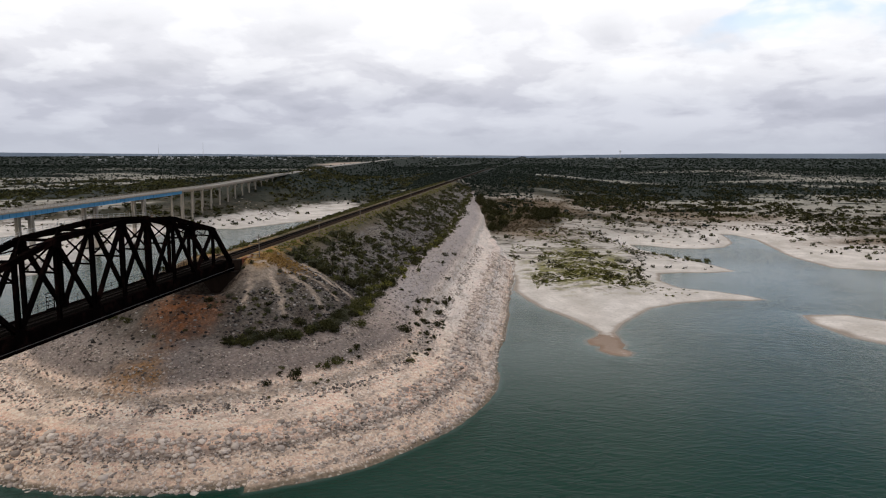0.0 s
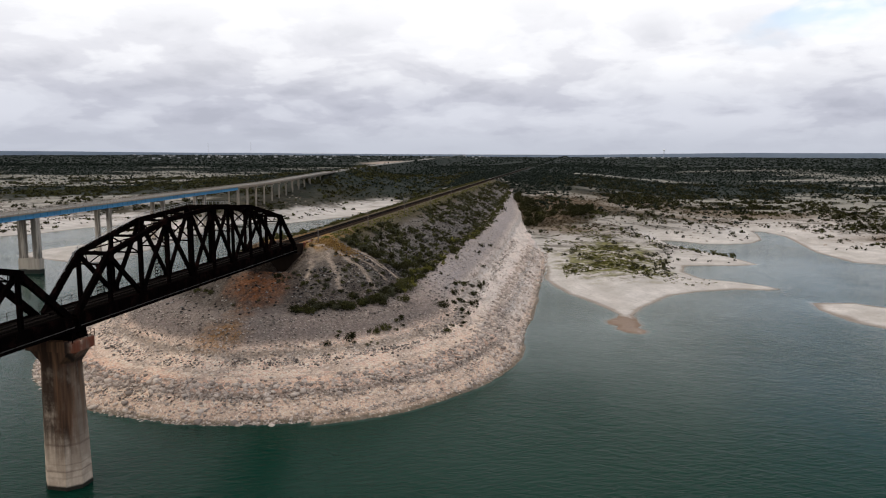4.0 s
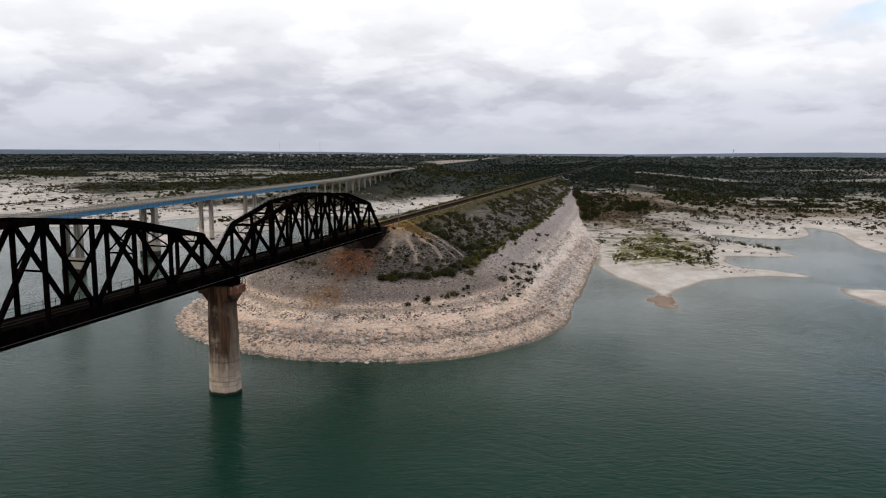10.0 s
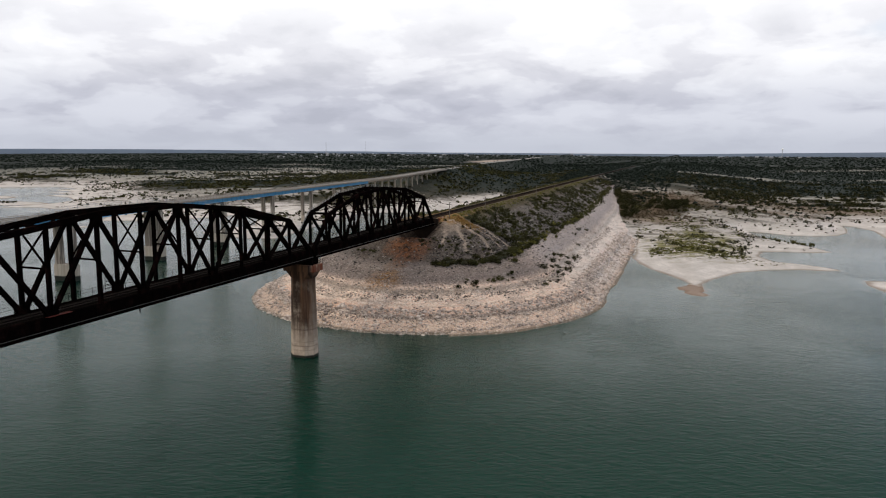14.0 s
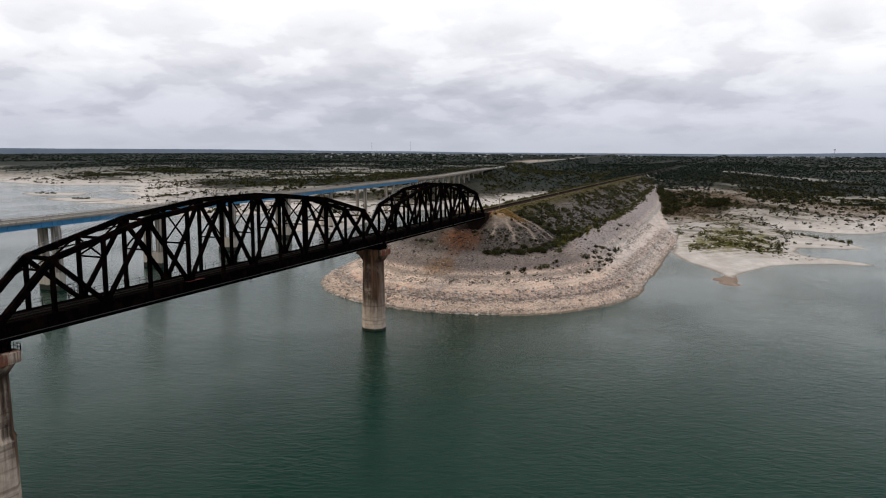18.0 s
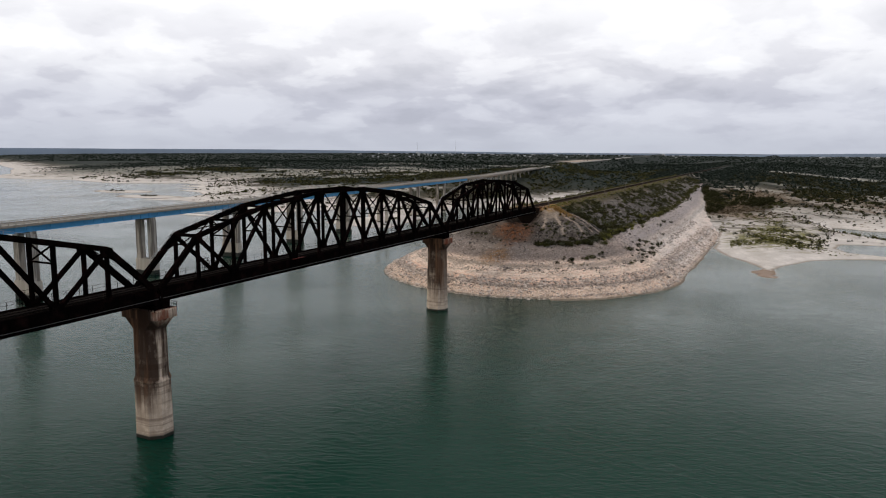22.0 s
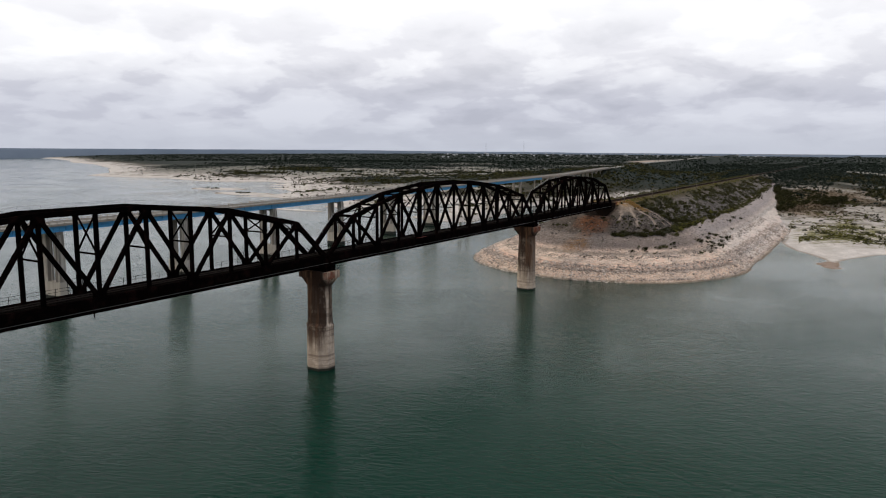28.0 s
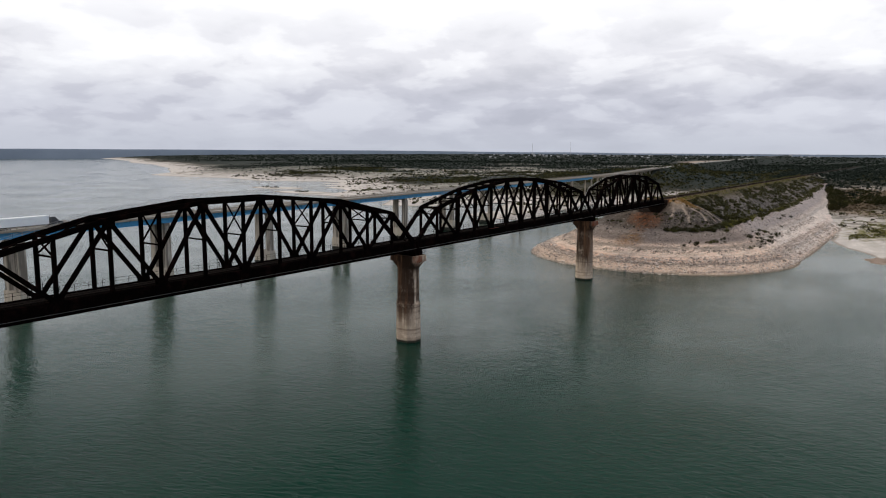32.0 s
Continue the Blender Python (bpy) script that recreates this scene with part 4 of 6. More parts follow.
def bridge_deck(span, y0, y1, base):
    """Sleepers, rails, walkway and hand rails of one span."""
    mid, z0 = (y0 + y1) / 2, DECK - base - 0.42
    sh = Shape()
    y = y0
    while y < y1 - 0.3:
        sh.box(-1.5, 1.5, y - mid, y - mid + 0.25, z0, z0 + 0.24)
        y += 0.55
    part("timber_deck", sh, "sleeper_wood", span, "dark open deck of timber sleepers")
    for x in (-0.72, 0.72):
        sh = Shape().box(x - 0.07, x + 0.07, y0 - mid, y1 - mid, z0 + 0.24, z0 + 0.28).box(x - 0.035, x + 0.035, y0 - mid, y1 - mid, z0 + 0.28, z0 + 0.42)
        part("rail", sh, "rail_steel", span, "worn steel running rail")
    for s, w in ((-1, 1.0), (1, 0.7)):
        x = s * (HALF - 0.95)
        part("walkway", Shape().box(x - w / 2, x + w / 2, y0 - mid, y1 - mid, z0 + 0.1, z0 + 0.16), "sleeper_wood", span, "narrow plank walkway")
    n = int((y1 - y0) / 2.6)
    for x in (-HALF - 0.75,):
        sh = Shape()
        for k in range(n + 1):
            yv = y0 - mid + (y1 - y0) * k / n
            sh.box(x - 0.035, x + 0.035, yv - 0.035, yv + 0.035, -0.9, z0 + 1.55)
        for h in (0.95, 1.5):
            sh.box(x - 0.025, x + 0.025, y0 - mid, y1 - mid, z0 + h, z0 + h + 0.05)
        part("hand_rail", sh, "bridge_steel", span, "thin steel hand rail with posts")
    part("service_pipe", Shape().tube((HALF + 0.95, y0 - mid, -1.15), (HALF + 0.95, y1 - mid, -1.15), 0.06, 0.06, 6), "pale_pipe", span, "pale grey service pipe")


for span, y0, y1 in zip(spans, (0.4, -122.6, -242.6), (91.9, -1.1, -123.6)):
    bridge_deck(span, y0, y1, LOW)


def chord_rail(span, y0, y1, n, tops):
    """The light rail along the crown of the west top chord and down its end posts."""
    mid, step = (y0 + y1) / 2, (y1 - y0) / n
    pts = [Vector((-HALF, y0 + step * 0.35 - mid, (tops[0] - LOW) * 0.35 + 1.2))]
    for i in range(1, n):
        k = min(i, n - i)
        j = min((k - 1) / 2, len(tops) - 1)
        a = int(j)
        z = tops[a] + (tops[min(a + 1, len(tops) - 1)] - tops[a]) * (j - a)
        pts.append(Vector((-HALF, y0 + step * i - mid, z - LOW + 0.45)))
    pts.append(Vector((-HALF, y1 - step * 0.35 - mid, (tops[0] - LOW) * 0.35 + 1.2)))
    sh = Shape()
    for a, b in zip(pts, pts[1:]):
        for h in (0.38, 0.76):
            sh.bar(a + Vector((0, 0, h)), b + Vector((0, 0, h)), 0.05, 0.05)
        for k in range(5):
            c = a.lerp(b, k / 5)
            sh.box(c.x - 0.03, c.x + 0.03, c.y - 0.03, c.y + 0.03, c.z - 0.05, c.z + 0.79)
    part("chord_rail", sh, "galvanised_steel", span, "thin grey rail along the top chord")


def refuge(span, y):
    """A small railed platform hung outside the west truss."""
    x = -HALF - 1.25
    sh = Shape().box(x - 0.8, x + 0.8, y - 1.0, y + 1.0, 0.35, 0.45)
    for a in (-0.75, 0.75):
        for b in (-0.95, 0.95):
            sh.box(x + a - 0.04, x + a + 0.04, y + b - 0.04, y + b + 0.04, 0.0, 3.2)
    for h in (1.0, 1.7, 2.4, 3.1):
        sh.box(x - 0.79, x - 0.73, y - 0.95, y + 0.95, h, h + 0.07)
        sh.box(x - 0.75, x + 0.75, y - 0.98, y - 0.92, h, h + 0.07)
    part("refuge_platform", sh, "bridge_steel", span, "small railed platform beside the track")


def drain_pipe(span, y):
    """A short pipe hung under the east girder at midspan."""
    part("drain_pipe", Shape().tube((HALF + 0.45, y, -2.7), (HALF + 0.45, y, -1.7), 0.09, 0.11, 6), "bridge_steel", span, "short drain pipe under the girder")


for sp, stops, low in zip(spans, ((-28.5, -9.6, 27.4), (-40.5, 0, 40.5), (-39.7, 0, 39.7)), (None, -1.7, -1.5)):
    for yv in stops:
        refuge(sp, yv)
    if low:
        drain_pipe(sp, low)
part("rust_plate", Shape().box(HALF + 0.05, HALF + 1.0, -21.5, -17.0, 0.80, 0.86), "rust_plate", spans[1], "rust-red plate lying on the side girder")

chord_rail(spans[0], 0.4, 91.9, 10, (37.5, 41.6, 42.7))
chord_rail(spans[1], -122.6, -1.1, 12, (37.6, 42.1, 44.2))
chord_rail(spans[2], -242.6, -123.6, 12, (37.6, 42.0, 43.9))


def octagon(a, b, c, z):
    """A rectangle a by b with its corners cut by c."""
    a, b = a / 2, b / 2
    return [(a, -b + c, z), (a, b - c, z), (a - c, b, z), (-a + c, b, z), (-a, b - c, z), (-a, -b + c, z), (-a + c, -b, z), (a - c, -b, z)]


def bridge_pier(y, collar):
    p = thing("bridge_pier", "rust-streaked concrete bridge pier standing in the lake", "bridge pier", "railway bridge piers", (0, y, 0))
    sh = Shape()
    rings = [octagon(7.2, 6.2, 1.7, -8), octagon(7.0, 6.0, 1.7, 0), octagon(6.9, 5.9, 1.7, 1.0)]
    if collar:
        rings += [octagon(6.7, 5.7, 1.65, collar - 0.8), octagon(6.9, 5.9, 1.65, collar - 0.4), octagon(6.2, 5.2, 1.5, collar + 0.5)]
    rings += [octagon(6.1, 5.1, 1.5, 21.2)]
    part("shaft", sh.loft(rings), "pier_concrete", p)
    sh = Shape().loft([octagon(6.1, 5.1, 1.5, 21.2), octagon(8.7, 5.4, 0.9, 23.3)])
    part("corbel", sh, "pier_concrete", p)
    sh = Shape().loft([octagon(9.2, 5.7, 0.5, 23.3), octagon(9.2, 5.7, 0.5, 24.85), octagon(9.0, 5.5, 0.5, 25.0)])
    part("cap", sh, "pier_concrete", p, "rust-stained concrete pier cap")
    for x in (-HALF, HALF):
        for s in (-1, 1):
            sh = Shape().box(x - 0.6, x + 0.6, s * 0.9 - 0.55, s * 0.9 + 0.55, 25.0, 25.25)
            sh.loft([[(x - 0.5, s * 0.9 - 0.45, 25.25), (x + 0.5, s * 0.9 - 0.45, 25.25), (x + 0.5, s * 0.9 + 0.45, 25.25), (x - 0.5, s * 0.9 + 0.45, 25.25)],
                     [(x - 0.4, s * 0.9 - 0.12, 28.1), (x + 0.4, s * 0.9 - 0.12, 28.1), (x + 0.4, s * 0.9 + 0.12, 28.1), (x - 0.4, s * 0.9 + 0.12, 28.1)]])
            part("bearing", sh, "bridge_steel", p, "rusty steel rocker bearing")
    sh = Shape().box(-3.7, 3.7, -1.7, -1.5, 25.0, 26.4).box(-3.7, 3.7, 1.5, 1.7, 25.0, 26.4).box(-3.5, 3.5, -1.9, 1.9, 26.1, 26.5)
    part("bearing_girder", sh, "bridge_steel", p, "dark steel cross girder over the cap")
    sh = Shape()
    for a in np.linspace(2.9, 4.4, 3):
        sh.box(a - 0.03, a + 0.03, 2.65, 2.71, 24.9, 26.1)
        sh.box(a - 0.03, a + 0.03, -2.71, -2.65, 24.9, 26.1)
    for b in np.linspace(-2.6, 2.6, 4):
        sh.box(4.38, 4.44, b - 0.03, b + 0.03, 24.9, 26.1)
    for h in (25.5, 26.05):
        sh.box(2.9, 4.44, 2.65, 2.71, h, h + 0.05).box(2.9, 4.44, -2.71, -2.65, h, h + 0.05).box(4.38, 4.44, -2.65, 2.65, h, h + 0.05)
    part("guard_rail", sh, "bridge_steel", p, "thin rusty guard rail on the cap")
    return p


bridge_pier(0.15, 0)
bridge_pier(-122.5, 11.5)
bridge_pier(-243.1, 11.5)

abut = thing("bridge_abutment", "concrete bridge abutment set into the rock embankment", "abutment", at=(0, 93, 0))
part("seat", Shape().loft([octagon(9, 4.5, 0.3, 18), octagon(9, 4.5, 0.3, 26.2)]), "shaded_abutment", abut)
part("back_wall", Shape().box(-4.5, 4.5, 0.6, 2.2, 26.2, 28.75), "shaded_abutment", abut)
for s in (-1, 1):
    sh = Shape().box(s * 4.5 - 0.35, s * 4.5 + 0.35, 2.2, 9.0, 24.0, 28.9)
    part("wing_wall", sh, "pier_concrete", abut)
for x in (-HALF, HALF):
    part("bearing", Shape().box(x - 0.6, x + 0.6, -1.4, -0.3, 26.2, 28.0), "bridge_steel", abut, "rusty steel bearing block")

# ------------------------------------------------------------ track on the embankment
track = thing("railway_track", "single railway track on brown ballast along the embankment", "railway track", at=(0, 94, CREST))
sh = Shape().loft([[(-2.9, 1.5, -0.3), (2.9, 1.5, -0.3), (1.8, 1.5, 0.5), (-1.8, 1.5, 0.5)][::-1], [(-2.9, 1010, -0.3), (2.9, 1010, -0.3), (1.8, 1010, 0.5), (-1.8, 1010, 0.5)][::-1]])
ballast_bed = part("ballast_bed", sh, "ballast", track)
sh = Shape()
for k in range(1620):
    y = 1.8 + k * 0.62
    z = 0.5
    sh.box(-1.3, 1.3, y, y + 0.25, z - 0.06, z + 0.08)
part("sleeper_bed", sh, "sleeper_wood", track, "dark timber sleepers set in ballast")["kind"] = "stuff"
for x in (-0.72, 0.72):
    part("rail", Shape().bar((x, 1.5, 0.66), (x, 1010, 0.66), 0.10, 0.17), "rail_steel", track, "worn steel running rail")

# ------------------------------------------------------------ highway bridge
HW_DIR = Vector((-0.0827, 0.99657, 0))
HW_SIDE = Vector((0.99657, 0.0827, 0))


def hw(s, u, z):
    """s metres along the road from the pier abreast of the first lake pier, u to the east."""
    p = Vector((-144.0, 5.0, 0)) + HW_DIR * s + HW_SIDE * u
    return (p.x, p.y, z)


def road_z(s):
    return 28.0 + max(0, s - 480) * 0.014 if s < 900 else 33.9 + (s - 900) * 0.003


highway = thing("highway_bridge", "long two-lane highway bridge with blue steel girders and concrete piers", "bridge", at=hw(0, 0, 0))
HWI = Matrix.Translation(highway.location).inverted()


def hbox(sh, s0, s1, u0, u1, z0, z1, za=None):
    """A box along the road; za: the further end's lift."""
    lift = za or 0.0
    v = [hw(s, u, z) for s, dz in ((s0, 0), (s1, lift)) for u, z in ((u0, z0 + dz), (u1, z0 + dz), (u1, z1 + dz), (u0, z1 + dz))]
    v = [tuple(HWI @ Vector(p)) for p in v]
    return sh.add(v, [(0, 1, 2, 3), (7, 6, 5, 4), (0, 4, 5, 1), (1, 5, 6, 2), (2, 6, 7, 3), (3, 7, 4, 0)])


STEP = 58.3
for k in range(-6, 7):
    s0, s1 = k * STEP, (k + 1) * STEP
    part("deck_slab", hbox(Shape(), s0 + 0.03, s1 - 0.03, -5.6, 5.6, 27.25, 27.6), "road_concrete", highway)
    part("carriageway", hbox(Shape(), s0, s1, -5.2, 5.2, 27.604, 27.66), "asphalt", highway, "worn grey road surface")
    for u in (-4.2, -1.4, 1.4, 4.2):
        sh = Shape()
        hbox(sh, s0 + 0.1, s1 - 0.1, u - 0.03, u + 0.03, 25.15, 27.2)
        hbox(sh, s0 + 0.1, s1 - 0.1, u - 0.28, u + 0.28, 25.08, 25.15)
        hbox(sh, s0 + 0.1, s1 - 0.1, u - 0.28, u + 0.28, 27.18, 27.25)
        for j in range(12):
            c = s0 + (j + 0.5) * STEP / 12
            hbox(sh, c - 0.03, c + 0.03, u - 0.24, u + 0.24, 25.15, 27.2)
        part("girder", sh, "blue_girder_paint", highway, "blue painted steel girder")
    for u in (-5.4, 5.4):
        sh = Shape()
        hbox(sh, s0, s1, u - 0.2, u + 0.2, 27.604, 28.1)
        part("parapet", sh, "road_concrete", highway)
        sh = Shape()
        for j in range(20):
            c = s0 + (j + 0.5) * STEP / 20
            hbox(sh, c - 0.14, c + 0.14, u - 0.12, u + 0.12, 28.1, 28.75)
        hbox(sh, s0, s1, u - 0.09, u + 0.09, 28.5, 28.68)
        part("road_rail", sh, "road_concrete", highway, "weathered road rail on posts")


def highway_pier(s, zg, tall):
    b = part("pier", hbox(Shape(), s - 1.3, s + 1.3, -4.3, 4.3, 24.0, 25.05), "stained_concrete", highway)
    for u in (-3.3, 3.3):
        w = 1.3 if tall else 1.0
        sh = hbox(Shape(), s - w, s + w, u - w, u + w, 7.0 if tall else zg - 2, 24.0)
        part("column", sh, "stained_concrete", b)
    if tall:
        part("pier_wall", hbox(Shape(), s - 1.7, s + 1.7, -4.95, 4.95, zg - 4, 7.0), "stained_concrete", b, "solid lower wall with a dark water line")


for k in range(-6, 7):
    px, py, _ = hw(k * STEP, 0, 0)
    g = float(ground_height(np.array([px]), np.array([py]))[0][0])
    highway_pier(k * STEP, g, k < 4)

# concrete approach spans
BENT = 19.4
A0 = 7 * STEP
for k in range(15):
    s0, s1 = A0 + k * BENT, A0 + (k + 1) * BENT
    z0, dz = road_z(s0), road_z(s1) - road_z(s0)
    part("deck_slab", hbox(Shape(), s0 + 0.03, s1 - 0.03, -5.6, 5.6, z0 - 0.75, z0 - 0.4, dz), "road_concrete", highway)
    part("carriageway", hbox(Shape(), s0, s1, -5.2, 5.2, z0 - 0.396, z0 - 0.34, dz), "asphalt", highway)
    for u in (-4.2, -1.4, 1.4, 4.2):
        part("beam", hbox(Shape(), s0 + 0.1, s1 - 0.1, u - 0.3, u + 0.3, z0 - 1.75, z0 - 0.75, dz), "road_concrete", highway)
    for u in (-5.4, 5.4):
        part("parapet", hbox(Shape(), s0, s1, u - 0.18, u + 0.18, z0 - 0.396, z0 + 0.45, dz), "road_concrete", highway)
    px, py, _ = hw(s0, 0, 0)
    g = float(ground_height(np.array([px]), np.array([py]))[0][0])
    zt = min(z0, 28.0)
    if zt - 2.7 > g:
        b = part("bent", hbox(Shape(), s0 - 0.6, s0 + 0.6, -5.0, 5.0, z0 - 2.75, z0 - 1.75), "road_concrete", highway)
        for u in (-3.4, 3.4):
            part("column", hbox(Shape(), s0 - 0.5, s0 + 0.5, u - 0.5, u + 0.5, g - 1, z0 - 2.75), "road_concrete", b)
# the road beyond, on its own low embankment
s0 = A0 + 15 * BENT
sh = Shape()
for k in range(11):
    a, b = s0 + k * 90, s0 + (k + 1) * 90
    za, zb = road_z(a) - 0.4, road_z(b) - 0.4
    v = [hw(a, -6, za), hw(a, 6, za), hw(b, 6, zb), hw(b, -6, zb), hw(a, -6.5, za - 0.6), hw(a, 6.5, za - 0.6), hw(b, 6.5, zb - 0.6), hw(b, -6.5, zb - 0.6)]
    sh.add(v, [(0, 1, 2, 3), (1, 5, 6, 2), (0, 3, 7, 4), (4, 7, 6, 5), (0, 4, 5, 1), (3, 2, 6, 7)])
tagged(new("road", sh.mesh("road", "asphalt")), "grey highway running on a low embankment", "road", kind="structure")

# ------------------------------------------------------------ plants
rng = np.random.default_rng(7)


def height_at(xs, ys):
    return ground_height(np.asarray(xs, float), np.asarray(ys, float))[0]


def leaf_cloud(n, lobes, size, seed, flat=0.75):
    """n small leaf blades on the shells of a few uneven lobes; unit radius, base at zero."""
    r = np.random.default_rng(seed)
    c = np.stack([r.uniform(-0.55, 0.55, lobes), r.uniform(-0.55, 0.55, lobes), r.uniform(0.35, 0.85, lobes) * flat], 1)
    rad = r.uniform(0.28, 0.52, lobes)
    k = r.integers(0, lobes, n)
    d = r.normal(size=(n, 3))
    d /= np.linalg.norm(d, axis=1)[:, None]
    p = c[k] + d * (rad[k] * r.uniform(0.55, 1.08, n))[:, None]
    p[:, 2] = np.maximum(p[:, 2], 0.03)
    a = r.normal(size=(n, 3))
    a /= np.linalg.norm(a, axis=1)[:, None]
    b = np.cross(a, d + 0.6 * r.normal(size=(n, 3)))
    b /= np.linalg.norm(b, axis=1)[:, None] + 1e-9
    s = (size * r.uniform(0.6, 1.4, n))[:, None]
    v = np.stack([p - a * s, p + b * s * 0.6, p + a * s, p - b * s * 0.6], 1).reshape(-1, 3)
    return v, np.arange(4 * n).reshape(-1, 4)


def stems(n, seed):
    r = random.Random(seed)
    sh = Shape()
    for _ in range(n):
        a = r.uniform(0, 6.28)
        p = Vector((0.12 * math.cos(a), 0.12 * math.sin(a), -0.15))
        for k in range(3):
            q = p + Vector((math.cos(a) * r.uniform(0.05, 0.2), math.sin(a) * r.uniform(0.05, 0.2), r.uniform(0.15, 0.28)))
            sh.tube(p, q, 0.035 - 0.009 * k, 0.026 - 0.009 * k, 4)
            p = q
            a += r.uniform(-0.6, 0.6)
    return sh


def shrub_kind(mat, seed, n=400, lobes=8, flat=0.75):
    v, f = leaf_cloud(n, lobes, 0.092, seed, flat)
    return mesh_np("crown", v, f, mat), stems(4, seed).mesh("stem", "twig_bark")


KINDS = {
    "dark": [shrub_kind("leaf_dark", s) for s in (1, 2, 3)],
    "olive": [shrub_kind("leaf_olive", s) for s in (4, 5, 6)],
    "grey": [shrub_kind("leaf_grey", s, 320) for s in (7, 8)],
    "bright": [shrub_kind("leaf_bright", s, 380, 6, 0.5) for s in (9, 10)],
}
LABELS = {"dark": "dark green desert shrub on the rocky bank", "olive": "olive green desert shrub on the rocky bank",
          "grey": "grey-green dry shrub on the rocky bank", "bright": "low yellow-green shrub on the rocky bank"}


def shrub(kind, x, y, r, h=1.0):
    crown, stem = KINDS[kind][rng.integers(len(KINDS[kind]))]
    z = float(height_at([x], [y])[0])
    ob = thing("shrub", LABELS[kind], "shrub", "shrubs on the bank", (x, y, z - 0.05))
    ob.rotation_euler[2] = rng.uniform(0, 6.28)
    ob.scale = (r, r * rng.uniform(0.85, 1.15), r * h)
    part("crown", crown, "", ob)
    part("stem", stem, "", ob)
    return ob


def scatter_mesh(name, mat, xs, ys, rs, hs, bases, label, category, sink=0.1):
    """Many plants or stones joined in one mesh, each turned and scaled."""
    zs = height_at(xs, ys)
    which = rng.integers(0, len(bases), len(xs))
    ang = rng.uniform(0, 6.283, len(xs))
    vv, ff, off = [], [], 0
    for k, (bv, bf) in enumerate(bases):
        i = np.nonzero(which == k)[0]
        if not len(i):
            continue
        c, s = np.cos(ang[i])[:, None], np.sin(ang[i])[:, None]
        X = (bv[None, :, 0] * c - bv[None, :, 1] * s) * rs[i][:, None] + xs[i][:, None]
        Y = (bv[None, :, 0] * s + bv[None, :, 1] * c) * rs[i][:, None] + ys[i][:, None]
        Z = bv[None, :, 2] * (rs[i] * hs[i])[:, None] + (zs[i] - sink * rs[i])[:, None]
        vv.append(np.stack([X, Y, Z], -1).reshape(-1, 3))
        ff.append((bf[None] + (np.arange(len(i)) * len(bv))[:, None, None] + off).reshape(-1, bf.shape[1]))
        off += len(i) * len(bv)
    ob = new(name, mesh_np(name, np.concatenate(vv), np.concatenate(ff), mat))
    return tagged(ob, label, category, kind="stuff")


